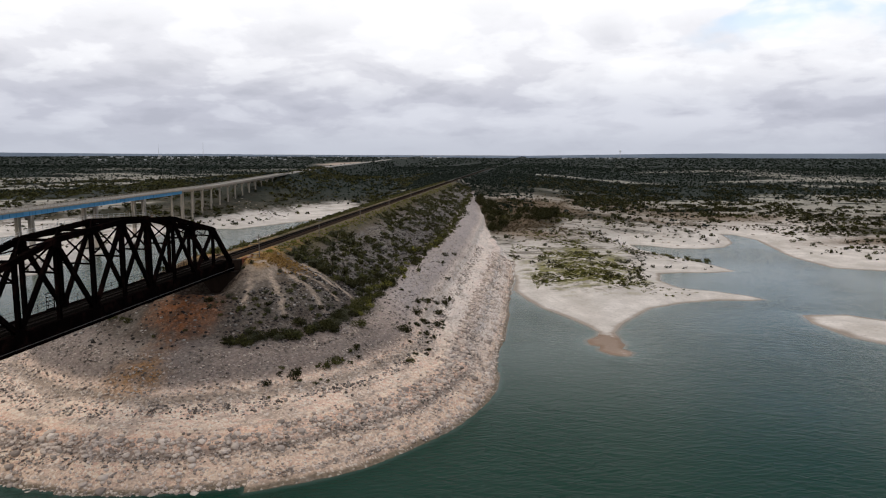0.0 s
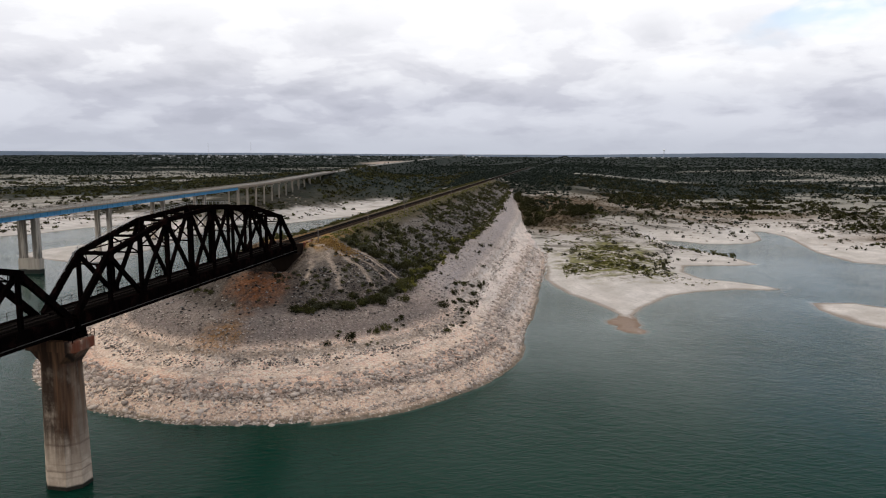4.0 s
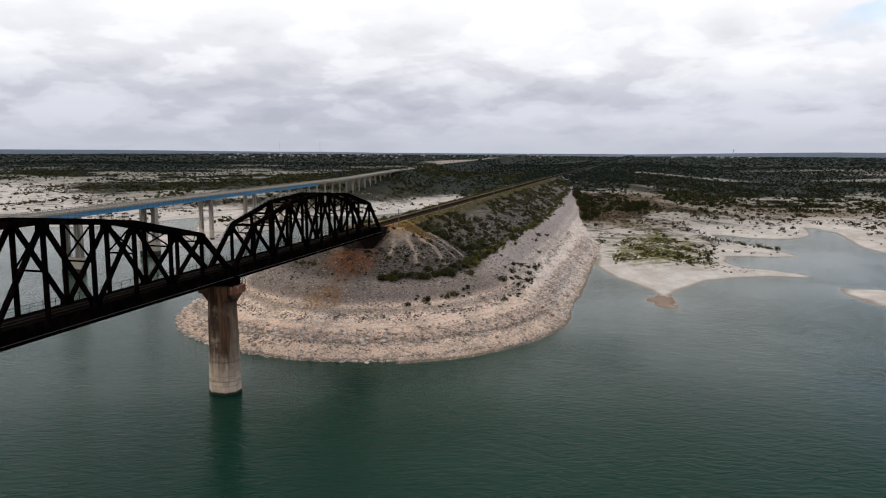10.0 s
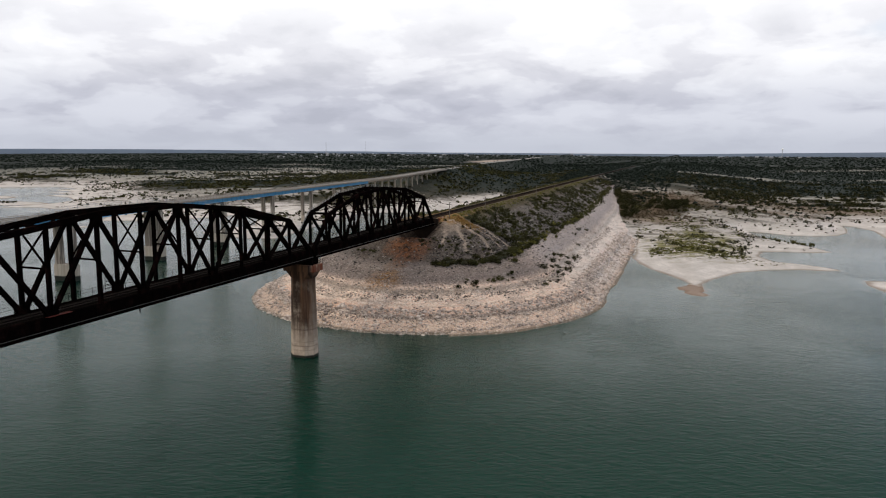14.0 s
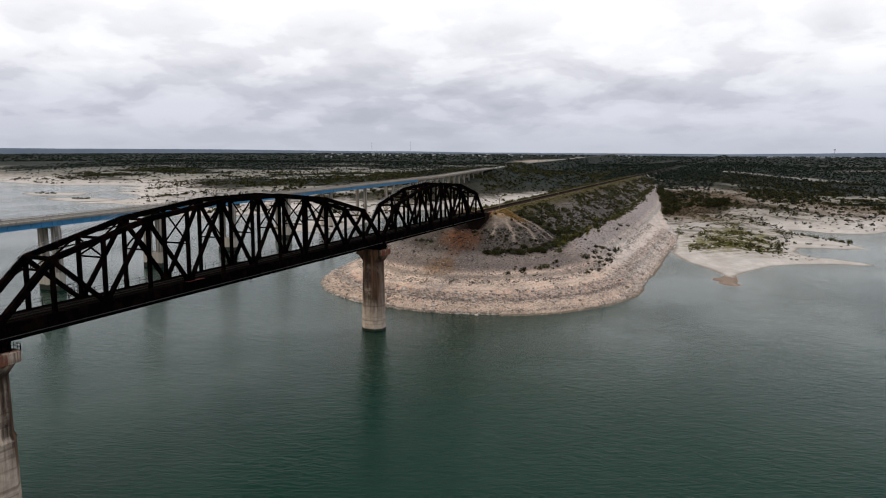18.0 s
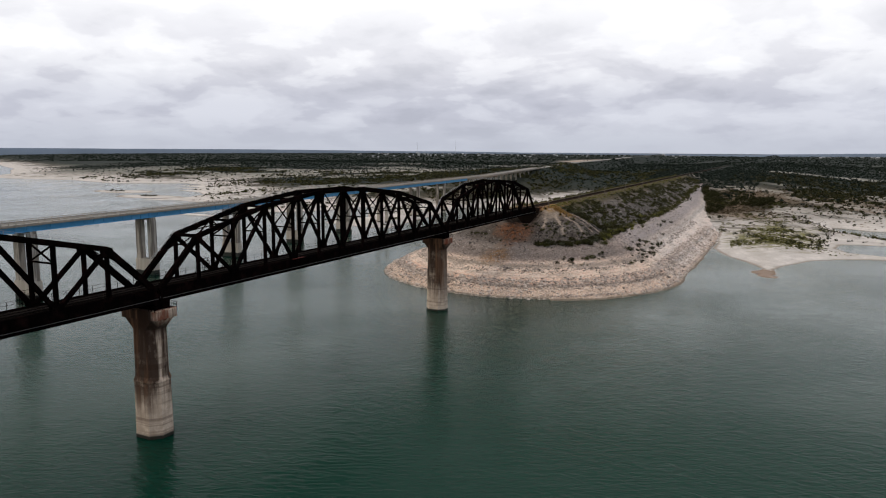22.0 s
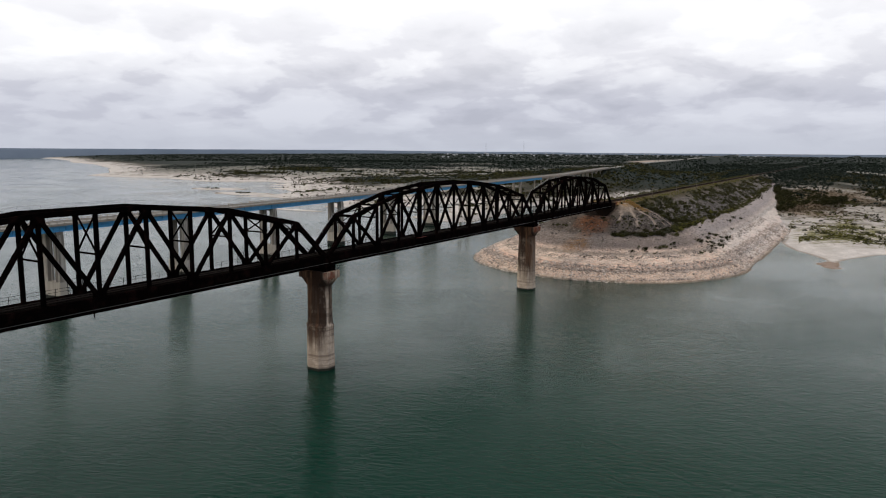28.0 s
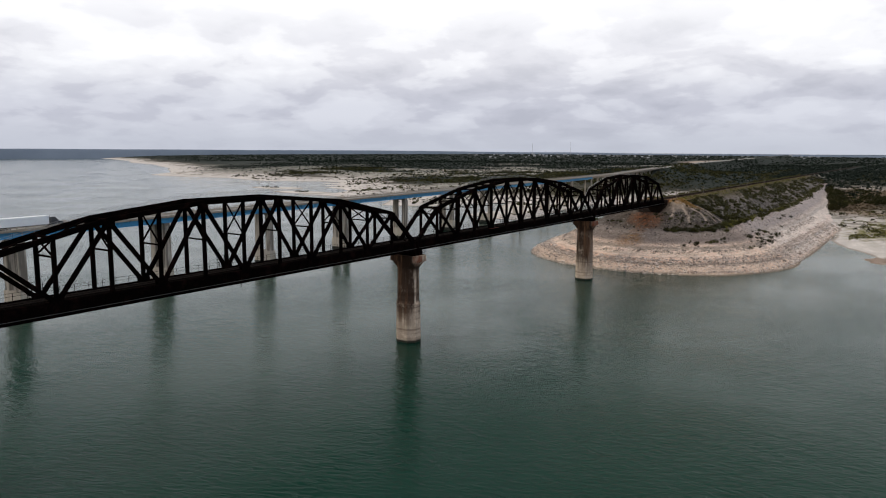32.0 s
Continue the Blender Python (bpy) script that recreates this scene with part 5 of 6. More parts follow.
# single shrubs near the nose and along the flank
def grow_bank_shrubs():
    spots = []
    # dark belt round the nose, in clumps
    for k in range(84):
        th = radians(-67 + 66 * rng.random())
        clump = math.sin(th * 23.0) + math.sin(th * 61.0 + 1.0)
        r = 32.6 + rng.normal() * 1.1 + 0.5 * clump
        if clump < -1.3:
            continue
        spots.append((("dark", "dark", "dark", "olive", "grey")[rng.integers(5)], r * math.cos(th), NOSE_Y + r * math.sin(th), rng.uniform(1.0, 2.2)))
    # green edge along the foot of the upper slope
    for k in range(95):
        y = 92 + 186 * rng.random() ** 1.25
        x = 34.6 - abs(rng.normal()) * 2.4 + 0.8 * math.sin(y / 7)
        spots.append((("bright", "olive", "olive", "dark")[rng.integers(4)], x, y, rng.uniform(1.0, 2.1)))
    spots += [("bright", 35.2, 101, 2.0), ("olive", 36.5, 86.0, 2.1), ("bright", 33.5, 106, 1.7), ("olive", 37.3, 167, 1.7), ("dark", 37.8, 133.6, 1.0), ("olive", 34.5, 117, 1.9)]
    # scattered over the upper slope, thicker in places
    for k in range(210):
        y = 98 + rng.random() ** 1.3 * 130
        x = rng.uniform(11, 34)
        if y < 112 + (x - 12) * -0.45 or rng.random() > 0.55 + 1.2 * float(waves(np.array([x]), np.array([y]), 15, 23, 2)[0]):
            continue
        spots.append((("grey", "olive", "dark", "dark", "dark")[rng.integers(5)], x, y, rng.uniform(0.9, 2.3)))
    # on the rocky end below the slides
    for k in range(60):
        th, r = radians(rng.uniform(-75, 8)), rng.uniform(19, 31)
        x, y = r * math.cos(th), NOSE_Y + r * math.sin(th)
        if float(scree_share(np.array([x]), np.array([y]))[0]) < 0.3:
            spots.append((("grey", "dark", "olive")[rng.integers(3)], x, y, rng.uniform(0.5, 1.3)))
    # crest beside the slides
    for x, y, r in ((8.5, 91, 1.0), (14.5, 94.5, 0.9), (16.5, 97, 0.8), (10.5, 104, 0.7), (7.5, 89, 0.8)):
        spots.append(("dark", x, y, r))
    # lone shrubs and small groups on the pale lower slope
    for x, y, r in ((44.9, 119.4, 1.1), (44.8, 134.7, 1.0), (49.1, 129.8, 1.15), (45.5, 95, 1.35), (49.4, 143.7, 1.1), (36, 68.4, 1.2), (34.4, 65.5, 0.9), (29.8, 60.5, 1.25), (49.7, 103.9, 0.9), (49.6, 82.1, 0.7),
                    (51.9, 103.1, 0.7), (43.5, 129, 0.9), (49.1, 149.7, 1.2), (32.9, 382, 1.6), (41, 196, 1.2), (40.2, 215, 1.3), (43, 228, 1.0), (46, 178, 0.9), (46.5, 108, 0.9), (47.5, 115, 0.8), (50.5, 118, 0.9), (52, 92, 0.6), (47, 140, 0.8), (51, 124, 0.7), (38.5, 76, 0.8), (25.5, 56, 0.7)):
        spots.append((("olive", "dark", "dark")[rng.integers(3)], x, y, r * 1.7))
        for _ in range(rng.integers(1, 4)):
            spots.append((("olive", "dark")[rng.integers(2)], x + rng.normal() * 1.1, y + rng.normal() * 3.0, rng.uniform(0.5, 0.9)))
    for x, y, r in ((-16.7, 72.4, 1.5), (-11, 69.6, 1.2), (-13.5, 71, 1.0), (-20, 75, 1.1), (-2, 64, 0.7), (4, 66, 0.6)):
        spots.append((("olive", "dark")[rng.integers(2)], x, y, r))
    spots.sort(key=lambda s: s[2])
    for kind, x, y, r in spots[:290]:
        shrub(kind, x, y, r, rng.uniform(0.8, 1.1))
    return spots[290:]


further = grow_bank_shrubs()


# groves beyond the foot of the embankment
def tree(x, y, r, h):
    crown = KINDS["dark"][rng.integers(3)][0]
    z = float(height_at([x], [y])[0])
    ob = thing("tree", "dark green bushy tree beyond the embankment foot", "tree", "trees by the embankment", (x, y, z - 0.05))
    ob.rotation_euler[2] = rng.uniform(0, 6.28)
    part("crown", crown, "", ob).matrix_basis = Matrix.LocRotScale(Vector((0, 0, h * 0.12)), None, Vector((r, r, h)))
    sh = Shape().tube((0, 0, -0.4), (0.1, 0.05, h * 0.35), 0.16, 0.12, 6)
    for k in range(3):
        a = rng.uniform(0, 6.28)
        sh.tube((0.1, 0.05, h * 0.28), (0.1 + 0.4 * r * math.cos(a), 0.05 + 0.4 * r * math.sin(a), h * 0.6), 0.08, 0.03, 5)
    part("trunk", sh, "twig_bark", ob)


for k in range(42):
    y = 356 + 150 * rng.random()
    tree(5.5 + 63 * (1 - min(0.075 * (y - 247), 11.5 + 0.058 * (y - 400)) / 28.6) + 0.5 + rng.random() ** 1.5 * 11, y, rng.uniform(2.4, 4.4), rng.uniform(3.2, 5.8))
for k in range(40):
    y = 396 + 48 * rng.random()
    tree(60 + (y - 396) * 0.15 + 27 * rng.random() ** 0.8, y, rng.uniform(2.2, 4.2), rng.uniform(2.6, 4.8))

MID = [leaf_cloud(56, 5, 0.19, s, 0.8) for s in range(20, 26)]
FAR = [leaf_cloud(20, 4, 0.33, s, 0.7) for s in range(30, 36)]
SPECK = [leaf_cloud(5, 2, 0.62, s, 0.8) for s in range(50, 56)]


def field(x, y, seed, size):
    return waves(np.asarray(x, float), np.asarray(y, float), size, seed, 3)


def scatter(n, x0, x1, y0, y1, keep, power=1.0):
    x = rng.uniform(x0, x1, n)
    y = y0 + (y1 - y0) * rng.random(n) ** power
    z, bank, d = ground_height(x, y)
    k = keep(x, y, z, bank, d) > rng.random(n)
    return x[k], y[k]


# further shrubs of the embankment
for kind in ("dark", "olive", "grey", "bright"):
    q = np.array([s[1:] for s in further if s[0] == kind])
    scatter_mesh("bank_scrub", "leaf_" + kind, q[:, 0], q[:, 1], q[:, 2], rng.uniform(0.8, 1.1, len(q)), MID, "shrubs farther along the embankment slope", "scrub")
x, y = scatter(7600, 8, 40, 110, 900, lambda x, y, z, b, d: np.where(b & (z > 16.0 + np.maximum(y - 275, 0) * 0.0204) & (z < 27.5), 0.42 + 1.1 * field(x, y, 21, 16), 0) * np.where(y < 112, 0.15, 1) * np.where((y < 226) & (x > 11), 0.7, 1), 1.2)
for part_no, (m, lo, hi) in enumerate((("leaf_olive", 0.0, 0.4), ("leaf_grey", 0.4, 0.7), ("leaf_dark", 0.7, 1.0))):
    u = rng.random(len(x))
    k = (u >= lo) & (u < hi)
    scatter_mesh("bank_scrub", m, x[k], y[k], rng.uniform(0.7, 2.1, k.sum()), rng.uniform(0.7, 1.1, k.sum()), MID, "dry shrubs covering the embankment slope", "scrub")
x, y = scatter(1500, -60, -9, 100, 520, lambda x, y, z, b, d: np.where(b & (z > 8), 0.6 + 0.4 * field(x, y, 22, 22), 0))
scatter_mesh("bank_scrub", "leaf_olive", x, y, rng.uniform(0.7, 2.0, len(x)), rng.uniform(0.7, 1.1, len(x)), MID, "dry shrubs covering the embankment slope", "scrub")
x, y = scatter(5200, 20, 37, 226, 520, lambda x, y, z, b, d: np.where(b, np.exp(-((x - 33.6 + np.maximum(y - 275, 0) * 0.043) / 1.7) ** 2), 0) * 0.6)
scatter_mesh("bank_scrub", "leaf_olive", x, y, rng.uniform(0.7, 1.5, len(x)), rng.uniform(0.6, 0.9, len(x)), MID, "yellow-green shrubs along the embankment foot", "scrub")


def scrub_share(x, y, z, b, d):
    lvl = z + 6 * field(x, y, 31, 60) + 4 * field(x, y, 32, 17)
    toe = 5.5 + 63 * (1 - np.clip(np.minimum(0.075 * (y - 247), 11.5 + 0.058 * (y - 400)), 0, 22.5) / 28.6)
    near_rail = np.exp(-((x - toe - 14) / 20) ** 2) * (x > toe + 2.5) * ((y > 345) * (y < 520) * np.clip(0.5 + 1.8 * field(x, y, 34, 26), 0, 1) + 0.2 * (y > 262) * (y <= 345))
    s = np.clip((lvl - 3.6) / 6, 0, 1) * np.clip((d - 22) / 50, 0, 1) + 0.35 * near_rail
    s = s * (1 - 0.85 * bare_share(x, y)) + 0.0
    s = np.maximum(s, 0.05 * (d > 10) + 0.16 * (field(x, y * 1.8, 33, 26) > 0.22) * (d > 14))
    steps = (np.abs(np.sin(z * 2.4 + 2.5 * field(x, y, 35, 60))) < 0.28) * (d > 7) * np.clip(0.25 + 1.3 * field(x, y, 36, 45), 0, 0.8)
    return np.where(b | (z < 0.9), 0, np.maximum(np.maximum(s, steps), 0.075 * (d > 8)))


# scrub on the eastern land
def clumps(x, y):
    return np.clip(0.30 + 2.4 * field(x, y, 37, 30) + 0.8 * field(x, y, 39, 9), 0.05, 1)


x, y = scatter(42000, 44, 640, 215, 800, lambda *a: scrub_share(*a) * clumps(a[0], a[1]))
k = rng.random(len(x))
for m, lo, hi in (("leaf_dark", 0, 0.55), ("leaf_olive", 0.55, 0.85), ("leaf_grey", 0.85, 1)):
    q = (k >= lo) & (k < hi)
    q &= y < 430
    scatter_mesh("scrub", m, x[q], y[q], 0.8 + 2.0 * rng.random(q.sum()) ** 1.6, rng.uniform(0.7, 1.2, q.sum()), MID, "scattered dark green scrub on pale limestone land", "scrub")
    q = (k >= lo) & (k < hi) & (y >= 430)
    scatter_mesh("scrub", "scrub_far" if m == "leaf_olive" else m, x[q], y[q], 0.8 + 2.2 * rng.random(q.sum()) ** 1.8, rng.uniform(0.7, 1.2, q.sum()), FAR, "scattered dark green scrub on pale limestone land", "scrub")
# thicker bushes behind the far beaches
x, y = scatter(12000, 110, 560, 345, 640, lambda x, y, z, b, d: np.where(b | (d < 20) | ((y < 470) & (x < 235)), 0, 0.9 * np.clip(0.2 + 2.2 * field(x, y * 1.5, 38, 24), 0, 1)))
k = rng.random(len(x)) < 0.6
scatter_mesh("scrub", "leaf_dark", x[k], y[k], 1.0 + 2.2 * rng.random(k.sum()) ** 1.5, rng.uniform(0.7, 1.1, k.sum()), FAR, "dark bushes behind the pale beaches", "scrub")
scatter_mesh("scrub", "leaf_olive", x[~k], y[~k], 0.8 + 1.6 * rng.random((~k).sum()) ** 1.5, rng.uniform(0.7, 1.1, (~k).sum()), FAR, "olive bushes behind the pale beaches", "scrub")
# dry brush on the brown ground beyond the embankment foot
x = np.concatenate([rng.normal(66, 18, 520), rng.normal(76, 26, 620), rng.normal(200, 60, 600)])
y = np.concatenate([rng.normal(374, 16, 520), rng.normal(468, 36, 620), rng.normal(490, 45, 600)])
z, b, d = ground_height(x, y)
k = ~b & (z > 2)
scatter_mesh("dry_brush", "dry_brush", x[k], y[k], rng.uniform(0.5, 1.5, k.sum()), rng.uniform(0.5, 0.9, k.sum()), FAR, "brown dry brush on bare ground", "scrub")
# patchy green flat by the spit
def flat_share(x, y, z, b, d):
    hump = np.clip(1.6 * np.exp(-(((x - 95) / 27) ** 2 + ((y - 268) / 62) ** 2)), 0, 1)
    return np.where(b | (d < 8.0), 0, hump * np.clip(0.42 + 2.8 * field(x, y, 41, 13), 0, 1))


gx, gy = scatter(14000, 64, 165, 205, 380, flat_share)
k = rng.random(len(gx))
for m, lo, hi, r in (("leaf_bright", 0, 0.62, 1.3), ("leaf_olive", 0.62, 0.88, 1.2), ("leaf_dark", 0.88, 1, 1.2)):
    q = (k >= lo) & (k < hi)
    scatter_mesh("green_flat", m, gx[q], gy[q], rng.uniform(0.4, r, q.sum()), rng.uniform(0.3, 0.7, q.sum()), MID, "patchy green growth on the sandy spit", "grass")
gx, gy = scatter(900, 110, 200, 225, 420, lambda x, y, z, b, d: np.where(b | (d < 5) | (d > 26), 0, 0.16 + 0.35 * field(x, y, 42, 24)))
scatter_mesh("shore_bush", "leaf_dark", gx, gy, rng.uniform(0.6, 1.7, len(gx)), rng.uniform(0.8, 1.3, len(gx)), MID, "small dark bushes fringing the shore", "scrub")
n = 70
t = rng.random(n)
scatter_mesh("shore_bush", "leaf_dark", 119 + 15 * t + rng.normal(size=n) * 2.0, 222 + 105 * t, rng.uniform(0.4, 1.1, n), rng.uniform(0.9, 1.4, n), MID, "row of dark bushes along the spit", "scrub")
n = 26
scatter_mesh("shore_bush", "leaf_olive", 138 + rng.random(n) * 28, 306 + rng.normal(size=n) * 5, rng.uniform(1.0, 2.2, n), rng.uniform(0.8, 1.2, n), MID, "green bushes by the small inlet", "scrub")
# dry grass on the crest and bushes along the track
n = 520
gx, gy = 11.5 + rng.normal(size=n) * 3.0, 103 + rng.normal(size=n) * 3.6
k = gx > 4.6
scatter_mesh("dry_grass", "dry_grass", gx[k], gy[k], rng.uniform(0.25, 0.6, k.sum()), rng.uniform(0.7, 1.2, k.sum()), FAR, "orange-brown dry grass tufts on the crest", "grass")
n = 700
gx, gy = 6.2 + rng.normal(size=n) * 1.0, 108 + rng.random(n) ** 1.3 * 420
k = gx > 4.6
scatter_mesh("dry_grass", "leaf_bright", gx[k], gy[k], rng.uniform(0.3, 0.8, k.sum()), rng.uniform(0.6, 1.0, k.sum()), FAR, "yellow-green growth beside the track", "grass")
n = 420
gx, gy = -7.5 + rng.normal(size=n) * 1.6, 100 + rng.random(n) ** 1.2 * 480
k = gx < -4.6
scatter_mesh("track_scrub", "leaf_olive", gx[k], gy[k], rng.uniform(0.7, 1.9, k.sum()), rng.uniform(0.7, 1.1, k.sum()), MID, "olive shrubs lining the track", "scrub")
# western land
x, y = scatter(64000, -1000, -60, 255, 900, lambda *a: scrub_share(*a) * clumps(a[0], a[1]))
k = rng.random(len(x))
for m, lo, hi in (("leaf_dark", 0, 0.5), ("leaf_olive", 0.5, 0.85), ("leaf_grey", 0.85, 1)):
    q = (k >= lo) & (k < hi)
    scatter_mesh("scrub", m, x[q], y[q], 1.0 + 2.4 * rng.random(q.sum()) ** 1.5, rng.uniform(0.7, 1.1, q.sum()), FAR, "scattered dark green scrub on pale limestone land", "scrub")
x, y = scatter(16000, -760, -130, 225, 640, lambda x, y, z, b, d: np.where(b | (d < 5) | (z < 0.6), 0, np.clip(-0.1 + 2.4 * field(x, y * 1.6, 43, 30) + 0.9 * field(x, y, 44, 8), 0, 1)))
k = rng.random(len(x)) < 0.55
scatter_mesh("shore_bush", "leaf_dark", x[k], y[k], 0.5 + 1.3 * rng.random(k.sum()) ** 1.6, rng.uniform(0.6, 1.0, k.sum()), FAR, "small dark bushes in patches on the pale flats", "scrub")
scatter_mesh("shore_bush", "dry_brush", x[~k], y[~k], 0.4 + 1.1 * rng.random((~k).sum()) ** 1.6, rng.uniform(0.5, 0.9, (~k).sum()), FAR, "brown dry bushes in patches on the pale flats", "scrub")
for cx, cy in ((-548, 366), (-658, 414)):
    n = 14
    scatter_mesh("sandbar_bush", "leaf_dark", cx + rng.normal(size=n) * 9, cy + rng.normal(size=n) * 4, rng.uniform(1.0, 2.4, n), rng.uniform(0.8, 1.2, n), FAR, "dark bushes on a low sandbar", "scrub")


x, y = scatter(5200, -70, 75, 520, 860, lambda x, y, z, b, d: np.where((z > 26.5) & (y < 560) | (np.abs(x) < 5.5), 0, 0.55))
scatter_mesh("scrub", "scrub_far", x, y, 0.8 + 2.0 * rng.random(len(x)) ** 1.7, rng.uniform(0.7, 1.1, len(x)), FAR, "thick dark scrub where the track runs out of sight", "scrub")


def far_share(x, y, z, b, d):
    s = np.clip((d - 40) / 200, 0, 1) * np.clip(0.95 + 0.5 * field(x, y, 52, 50), 0, 1)
    road = np.abs(0.99657 * (x + 144) + 0.0827 * (y - 5)) < 9.5
    cut = (((x + 400) / 105) ** 2 + ((y - 1920) / 400) ** 2 < 1) | (((x + 115) / 22) ** 2 + ((y - 1900) / 420) ** 2 < 1)
    s = s * (1 - 0.8 * bare_share(x, y) * np.clip((1700 - y) / 700, 0, 1))
    return np.where(b | road | cut | ((np.abs(x) < 8) & (y < 1120)), 0, s)


x, y = scatter(90000, -1500, 1500, 600, 1500, far_share, 1.15)
scatter_mesh("far_scrub", "scrub_far", x, y, 0.9 + 1.7 * rng.random(len(x)) ** 1.5, rng.uniform(0.6, 1.0, len(x)), SPECK, "dark scrub woodland on the plain", "scrub")
x, y = scatter(48000, -3600, 3200, 1300, 4700, far_share, 1.5)
scatter_mesh("far_wood", "scrub_far", x, y, rng.uniform(2.5, 6.5, len(x)), rng.uniform(0.35, 0.6, len(x)), SPECK, "dark scrub woodland towards the horizon", "woodland")

# ------------------------------------------------------------ stones
def stone(seed, n=10):
    """A faceted block from a small cube, cut and pushed out of shape."""
    r = np.random.default_rng(seed)
    v = np.array([(a, b, c) for c in (-1, 1) for b in (-1, 1) for a in (-1, 1)], float) * r.uniform(0.55, 1.0, (8, 3))
    v = np.concatenate([v, [(0, 0, 1.15), (1.15, 0.1, 0.1), (-1.1, -0.1, 0), (0, 1.1, 0.1), (0.1, -1.15, 0)] * r.uniform(0.8, 1.1, (5, 3))])
    v[:, 2] *= r.uniform(0.45, 0.8)
    quads = [((4, 5, 7, 6), 8), ((1, 3, 7, 5), 9), ((0, 4, 6, 2), 10), ((2, 6, 7, 3), 11), ((0, 1, 5, 4), 12)]
    f = [(q[i], q[(i + 1) % 4], c) for q, c in quads for i in range(4)] + [(0, 2, 1), (1, 2, 3)]
    return v, np.array(f)


STONES = [stone(s) for s in range(60, 68)]
stone_meshes = [mesh_np("boulder", v, f, "boulder_stone") for v, f in STONES]


def bank_ring(n, s0, s1):
    """Places on the lower bank between two shares of the slope, round the nose and up the east flank."""
    out = []
    for _ in range(n):
        r = 9 + 60 * (rng.uniform(s0, s1) + 0.012 * rng.normal())
        r = min(r, 66.8 + rng.normal() * 0.4)
        if rng.random() < 0.6:
            th = radians(rng.uniform(-178, 4))
            out.append((r * math.cos(th) * (0.97 if th < -1.57 else 1.0), NOSE_Y + r * math.sin(th)))
        else:
            out.append((r, NOSE_Y + rng.random() ** 1.4 * 190))
    return np.array(out)


pts = bank_ring(240, 0.78, 0.99)
for px, py in pts:
    z = float(height_at([px], [py])[0])
    ob = new("boulder", stone_meshes[rng.integers(len(stone_meshes))])
    r = 0.32 + 0.55 * rng.random() ** 3
    ob.location, ob.scale = (px, py, z + 0.12 * r), (r, r, r)
    ob.rotation_euler = (rng.uniform(-0.3, 0.3), rng.uniform(-0.3, 0.3), rng.uniform(0, 6.28))
    tagged(ob, "pale limestone boulder lying on the rocky bank", "boulder", "boulders on the bank")
for s0, s1, n, a, b in ((0.79, 0.845, 2400, 0.10, 0.50), (0.855, 0.878, 1900, 0.06, 0.27), (0.88, 0.955, 2000, 0.06, 0.28), (0.955, 1.0, 1300, 0.06, 0.34), (0.665, 0.70, 1500, 0.08, 0.32), (0.60, 0.66, 1300, 0.08, 0.34), (0.60, 1.0, 1800, 0.06, 0.28), (0.44, 0.60, 2600, 0.06, 0.28), (0.78, 0.99, 200, 0.35, 0.8), (0.14, 0.44, 2600, 0.08, 0.34)):
    p = bank_ring(n * 2, s0, s1)
    if s0 < 0.3:
        q = np.stack([rng.uniform(12, 34, 4200), 100 + 230 * rng.random(4200) ** 1.2], 1)
        p = np.concatenate([p, q])
        p = p[(scree_share(p[:, 0], p[:, 1]) < 0.25) & ((p[:, 0] > 11) | (p[:, 1] > 94) | (rng.random(len(p)) < 0.35))]
    n = len(p)
    scatter_mesh("rubble", "dark_stone" if s0 < 0.3 else "ledge_stone" if s0 in (0.855, 0.665, 0.44) else "boulder_stone", p[:, 0], p[:, 1], a + (b - a) * rng.random(n) ** 2, rng.uniform(0.8, 1.2, n), STONES, "broken limestone rubble on the bank", "rubble", -0.1)

for x0, x1, y0, y1, n in ((-620, -130, 225, 560, 26000), (60, 330, 220, 480, 20000)):
    x, y = scatter(n, x0, x1, y0, y1, lambda x, y, z, b, d: np.where(b | (d < 4), 0, (np.abs(np.sin(z * 3.1 + 2.0 * field(x, y, 45, 40))) < 0.25) * np.clip(0.1 + 1.5 * field(x, y, 46, 35), 0, 0.8)))
    scatter_mesh("rubble", "ledge_stone", x, y, 0.2 + 0.8 * rng.random(len(x)) ** 2, rng.uniform(0.4, 0.7, len(x)), STONES, "broken limestone slabs along low ledges", "rubble", -0.1)

# ------------------------------------------------------------ poles, vehicles, far buildings
def utility_pole(x, y, tall):
    z = float(height_at([x], [y])[0])
    p = thing("utility_pole", "weathered wooden utility pole beside the railway track", "utility pole", "poles along the track", (x, y, z))
    part("pole", Shape().tube((0, 0, -1), (0, 0, tall), 0.17, 0.11, 8), "pole_wood", p)
    part("cross_arm", Shape().box(-1.1, 1.1, -0.06, 0.06, tall - 0.9, tall - 0.76), "pole_wood", p)
    for a in (-1.0, -0.4, 0.4, 1.0):
        part("insulator", Shape().tube((a, 0, tall - 0.76), (a, 0, tall - 0.56), 0.06, 0.04, 6), "galvanised_steel", p)


for y, tall in ((99, 6.2), (150, 6.5), (205, 6.5), (262, 6.5), (322, 6.5)):
    utility_pole(7.6, y, tall)


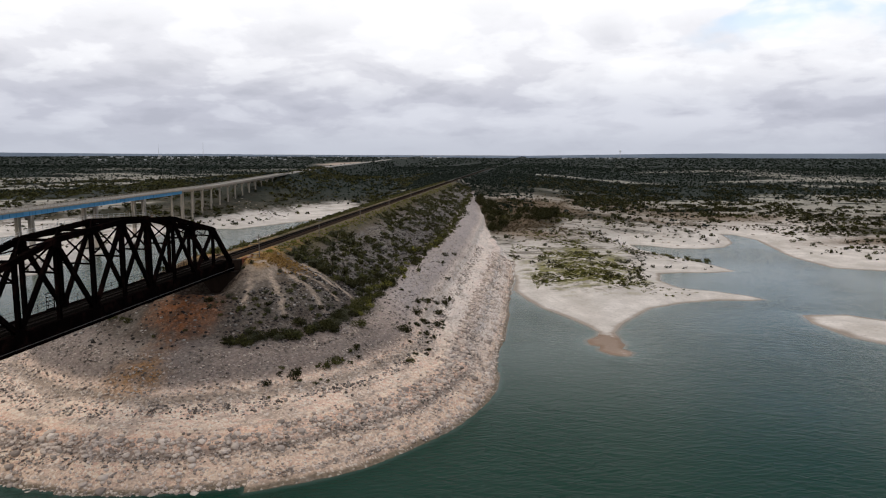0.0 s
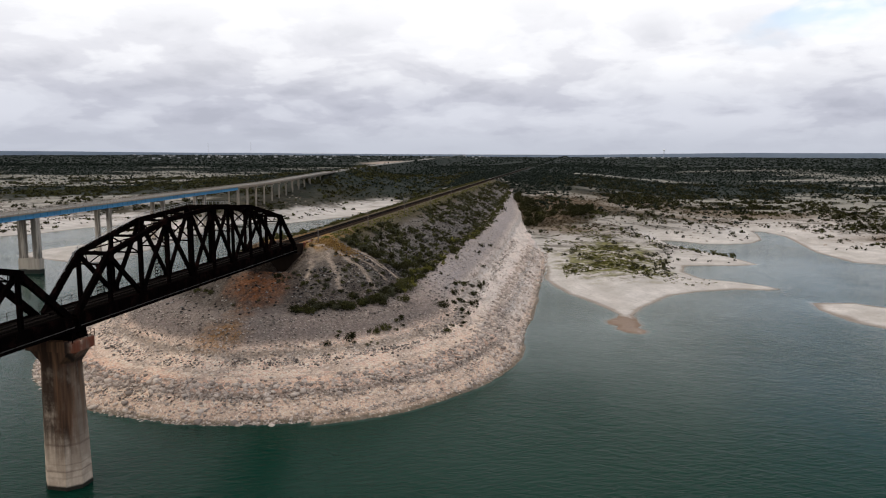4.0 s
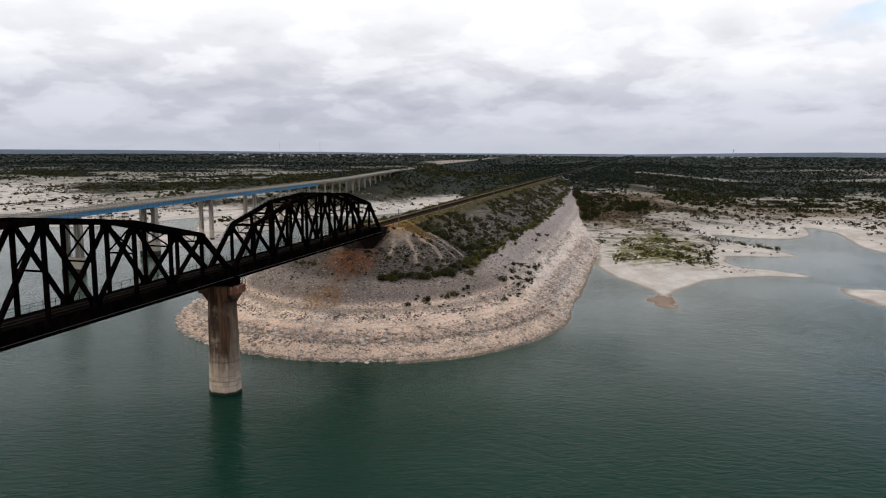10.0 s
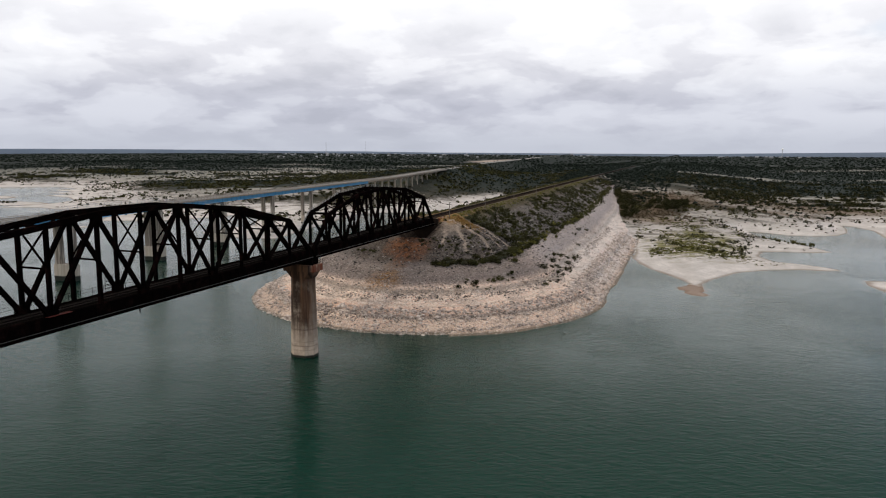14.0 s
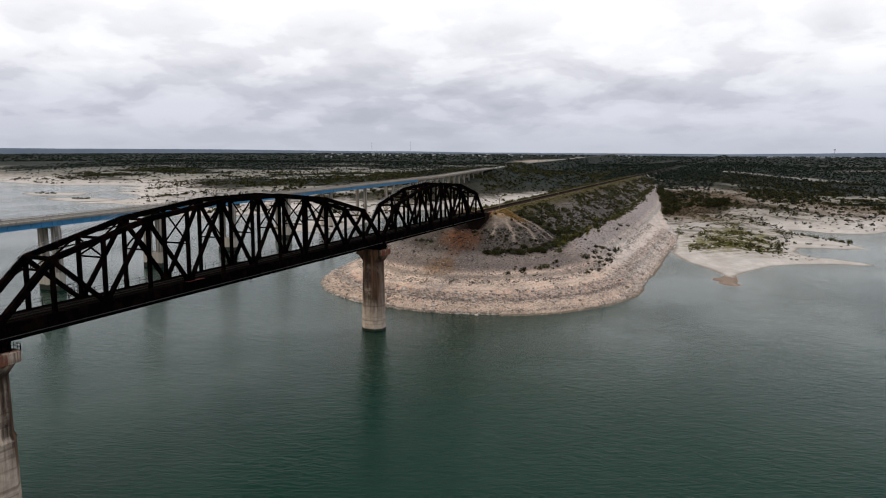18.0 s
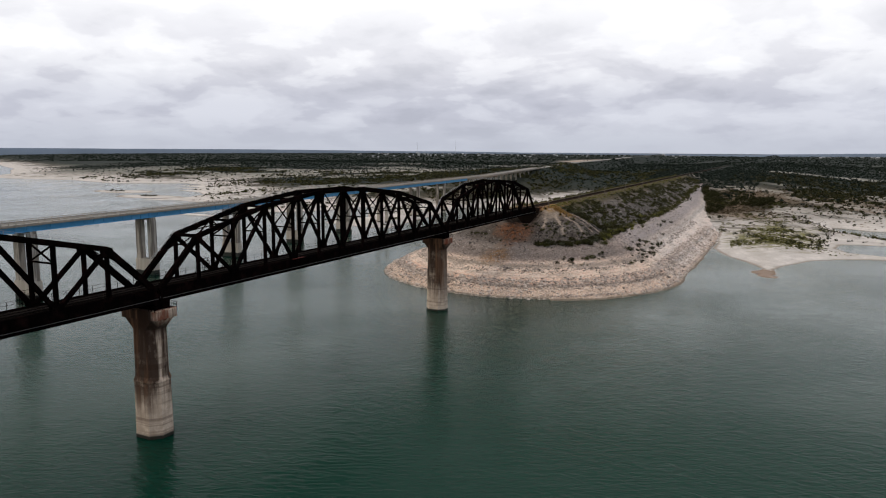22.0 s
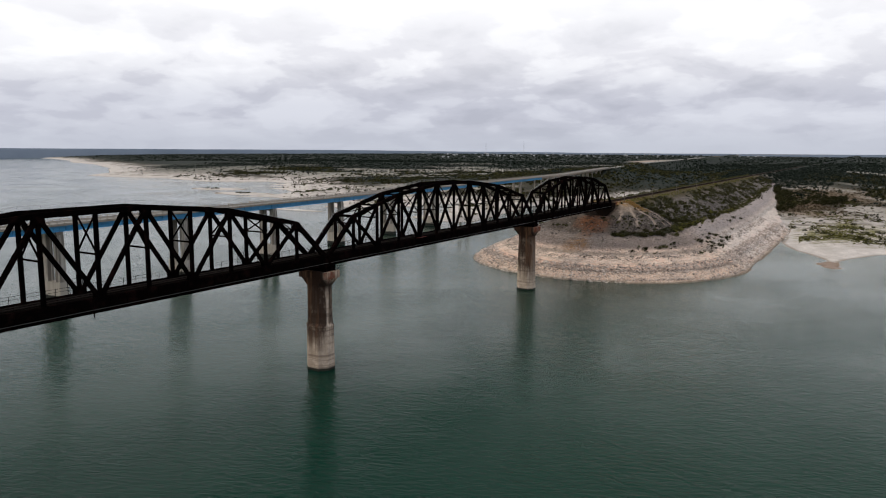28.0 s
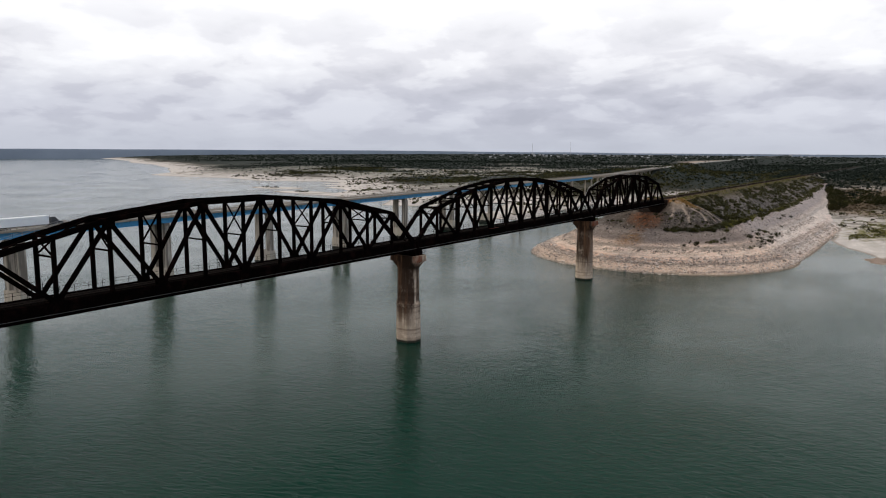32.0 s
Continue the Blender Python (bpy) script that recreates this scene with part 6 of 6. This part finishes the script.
def semi_truck(s, u):
    """A box trailer with a dark tractor, heading north on the highway bridge."""
    t = thing("semi_truck", "white box trailer behind a dark truck tractor on the highway bridge", "truck", at=hw(s, u, 27.66))
    t.rotation_euler[2] = math.atan2(-HW_DIR.x, HW_DIR.y)
    tr = part("trailer", Shape().box(-1.3, 1.3, -16.2, 0, 1.15, 4.05), "white_paint", t, "white box trailer", 0.06)
    part("skirt", Shape().box(-1.15, 1.15, -15.8, -0.4, 0.95, 1.15), "dark_rubber", tr)
    cab = part("cab", Shape().loft([[(-1.2, 0.8, 0.7), (1.2, 0.8, 0.7), (1.2, 3.6, 0.7), (-1.2, 3.6, 0.7)], [(-1.2, 0.8, 2.2), (1.2, 0.8, 2.2), (1.2, 3.6, 2.2), (-1.2, 3.6, 2.2)],
                                    [(-1.1, 0.9, 3.5), (1.1, 0.9, 3.5), (1.1, 2.4, 3.4), (-1.1, 2.4, 3.4)]]), "dark_cab_paint", t, "dark truck cab", 0.08)
    part("hood", Shape().loft([[(-1.0, 3.6, 0.7), (1.0, 3.6, 0.7), (0.9, 5.6, 0.7), (-0.9, 5.6, 0.7)], [(-1.0, 3.6, 2.0), (1.0, 3.6, 2.0), (0.9, 5.5, 1.7), (-0.9, 5.5, 1.7)]]), "dark_cab_paint", t, "dark truck hood", 0.06)
    part("windscreen", Shape().add([(-0.95, 3.32, 2.35), (0.95, 3.32, 2.35), (0.9, 2.52, 3.3), (-0.9, 2.52, 3.3), (-0.95, 3.36, 2.37), (0.95, 3.36, 2.37), (0.9, 2.56, 3.32), (-0.9, 2.56, 3.32)], BOX_F), "glass_dark", cab)
    for y in (-14.8, -13.5, 0.2, 1.5, 4.7):
        for x in (-1.08, 1.08):
            w = part("wheel", Shape().tube((x - 0.2, y, 0.52), (x + 0.2, y, 0.52), 0.52, 0.52, 16), "dark_rubber", t)
            part("rim", Shape().tube((x - 0.21, y, 0.52), (x + 0.21, y, 0.52), 0.28, 0.28, 12), "galvanised_steel", w)


semi_truck(-164.5, 2.6)


def far_house(x, y, w, d, h, turn):
    z = float(height_at([x], [y])[0])
    ob = thing("house", "small pale house among scrub near the horizon", "house", "far houses", (x, y, z))
    ob.rotation_euler[2] = turn
    part("wall", Shape().box(-w / 2, w / 2, -d / 2, d / 2, -2, h), "house_wall", ob)
    part("roof", Shape().loft([[(-w / 2 - .5, -d / 2 - .5, h), (w / 2 + .5, -d / 2 - .5, h), (w / 2 + .5, d / 2 + .5, h), (-w / 2 - .5, d / 2 + .5, h)],
                               [(-w / 2, -0.3, h + 2.2), (w / 2, -0.3, h + 2.2), (w / 2, 0.3, h + 2.2), (-w / 2, 0.3, h + 2.2)]]), "house_roof", ob)


for k in range(90):
    a = radians(rng.uniform(6, 34))
    dist = rng.uniform(2300, 3850)
    far_house(-math.sin(a) * dist, math.cos(a) * dist, rng.uniform(5, 11), rng.uniform(5, 8), rng.uniform(2.6, 4), rng.uniform(-0.5, 0.5))
for k in range(14):
    a = radians(rng.uniform(-9.5, -3))
    dist = rng.uniform(3100, 3500)
    far_house(-math.sin(a) * dist, math.cos(a) * dist, rng.uniform(6, 15), rng.uniform(6, 10), rng.uniform(3, 5), rng.uniform(-0.3, 0.3))


def radio_mast(x, y, top):
    z = float(height_at([x], [y])[0])
    m = thing("radio_mast", "slender grey radio mast near the horizon", "mast", "far masts", (x, y, z))
    part("mast", Shape().tube((0, 0, -2), (0, 0, top - z), 0.6, 0.4, 6), "galvanised_steel", m)
    part("lamp", Shape().tube((0, 0, top - z), (0, 0, top - z + 2), 0.9, 0.5, 6), "galvanised_steel", m)


radio_mast(-1630, 3040, 84)
radio_mast(-1455, 3120, 92)
tw = thing("water_tower", "grey water tower above far buildings", "water tower", at=(452, 3326, 30))
part("leg_frame", Shape().tube((0, 0, -4), (0, 0, 27), 1.0, 0.9, 8), "galvanised_steel", tw)
part("tank", Shape().loft([[(r * math.cos(i * math.pi / 6), r * math.sin(i * math.pi / 6), z) for i in range(12)] for r, z in ((1, 27), (4.5, 29), (5, 32), (3.5, 34.5), (1, 35.5))]), "white_paint", tw)
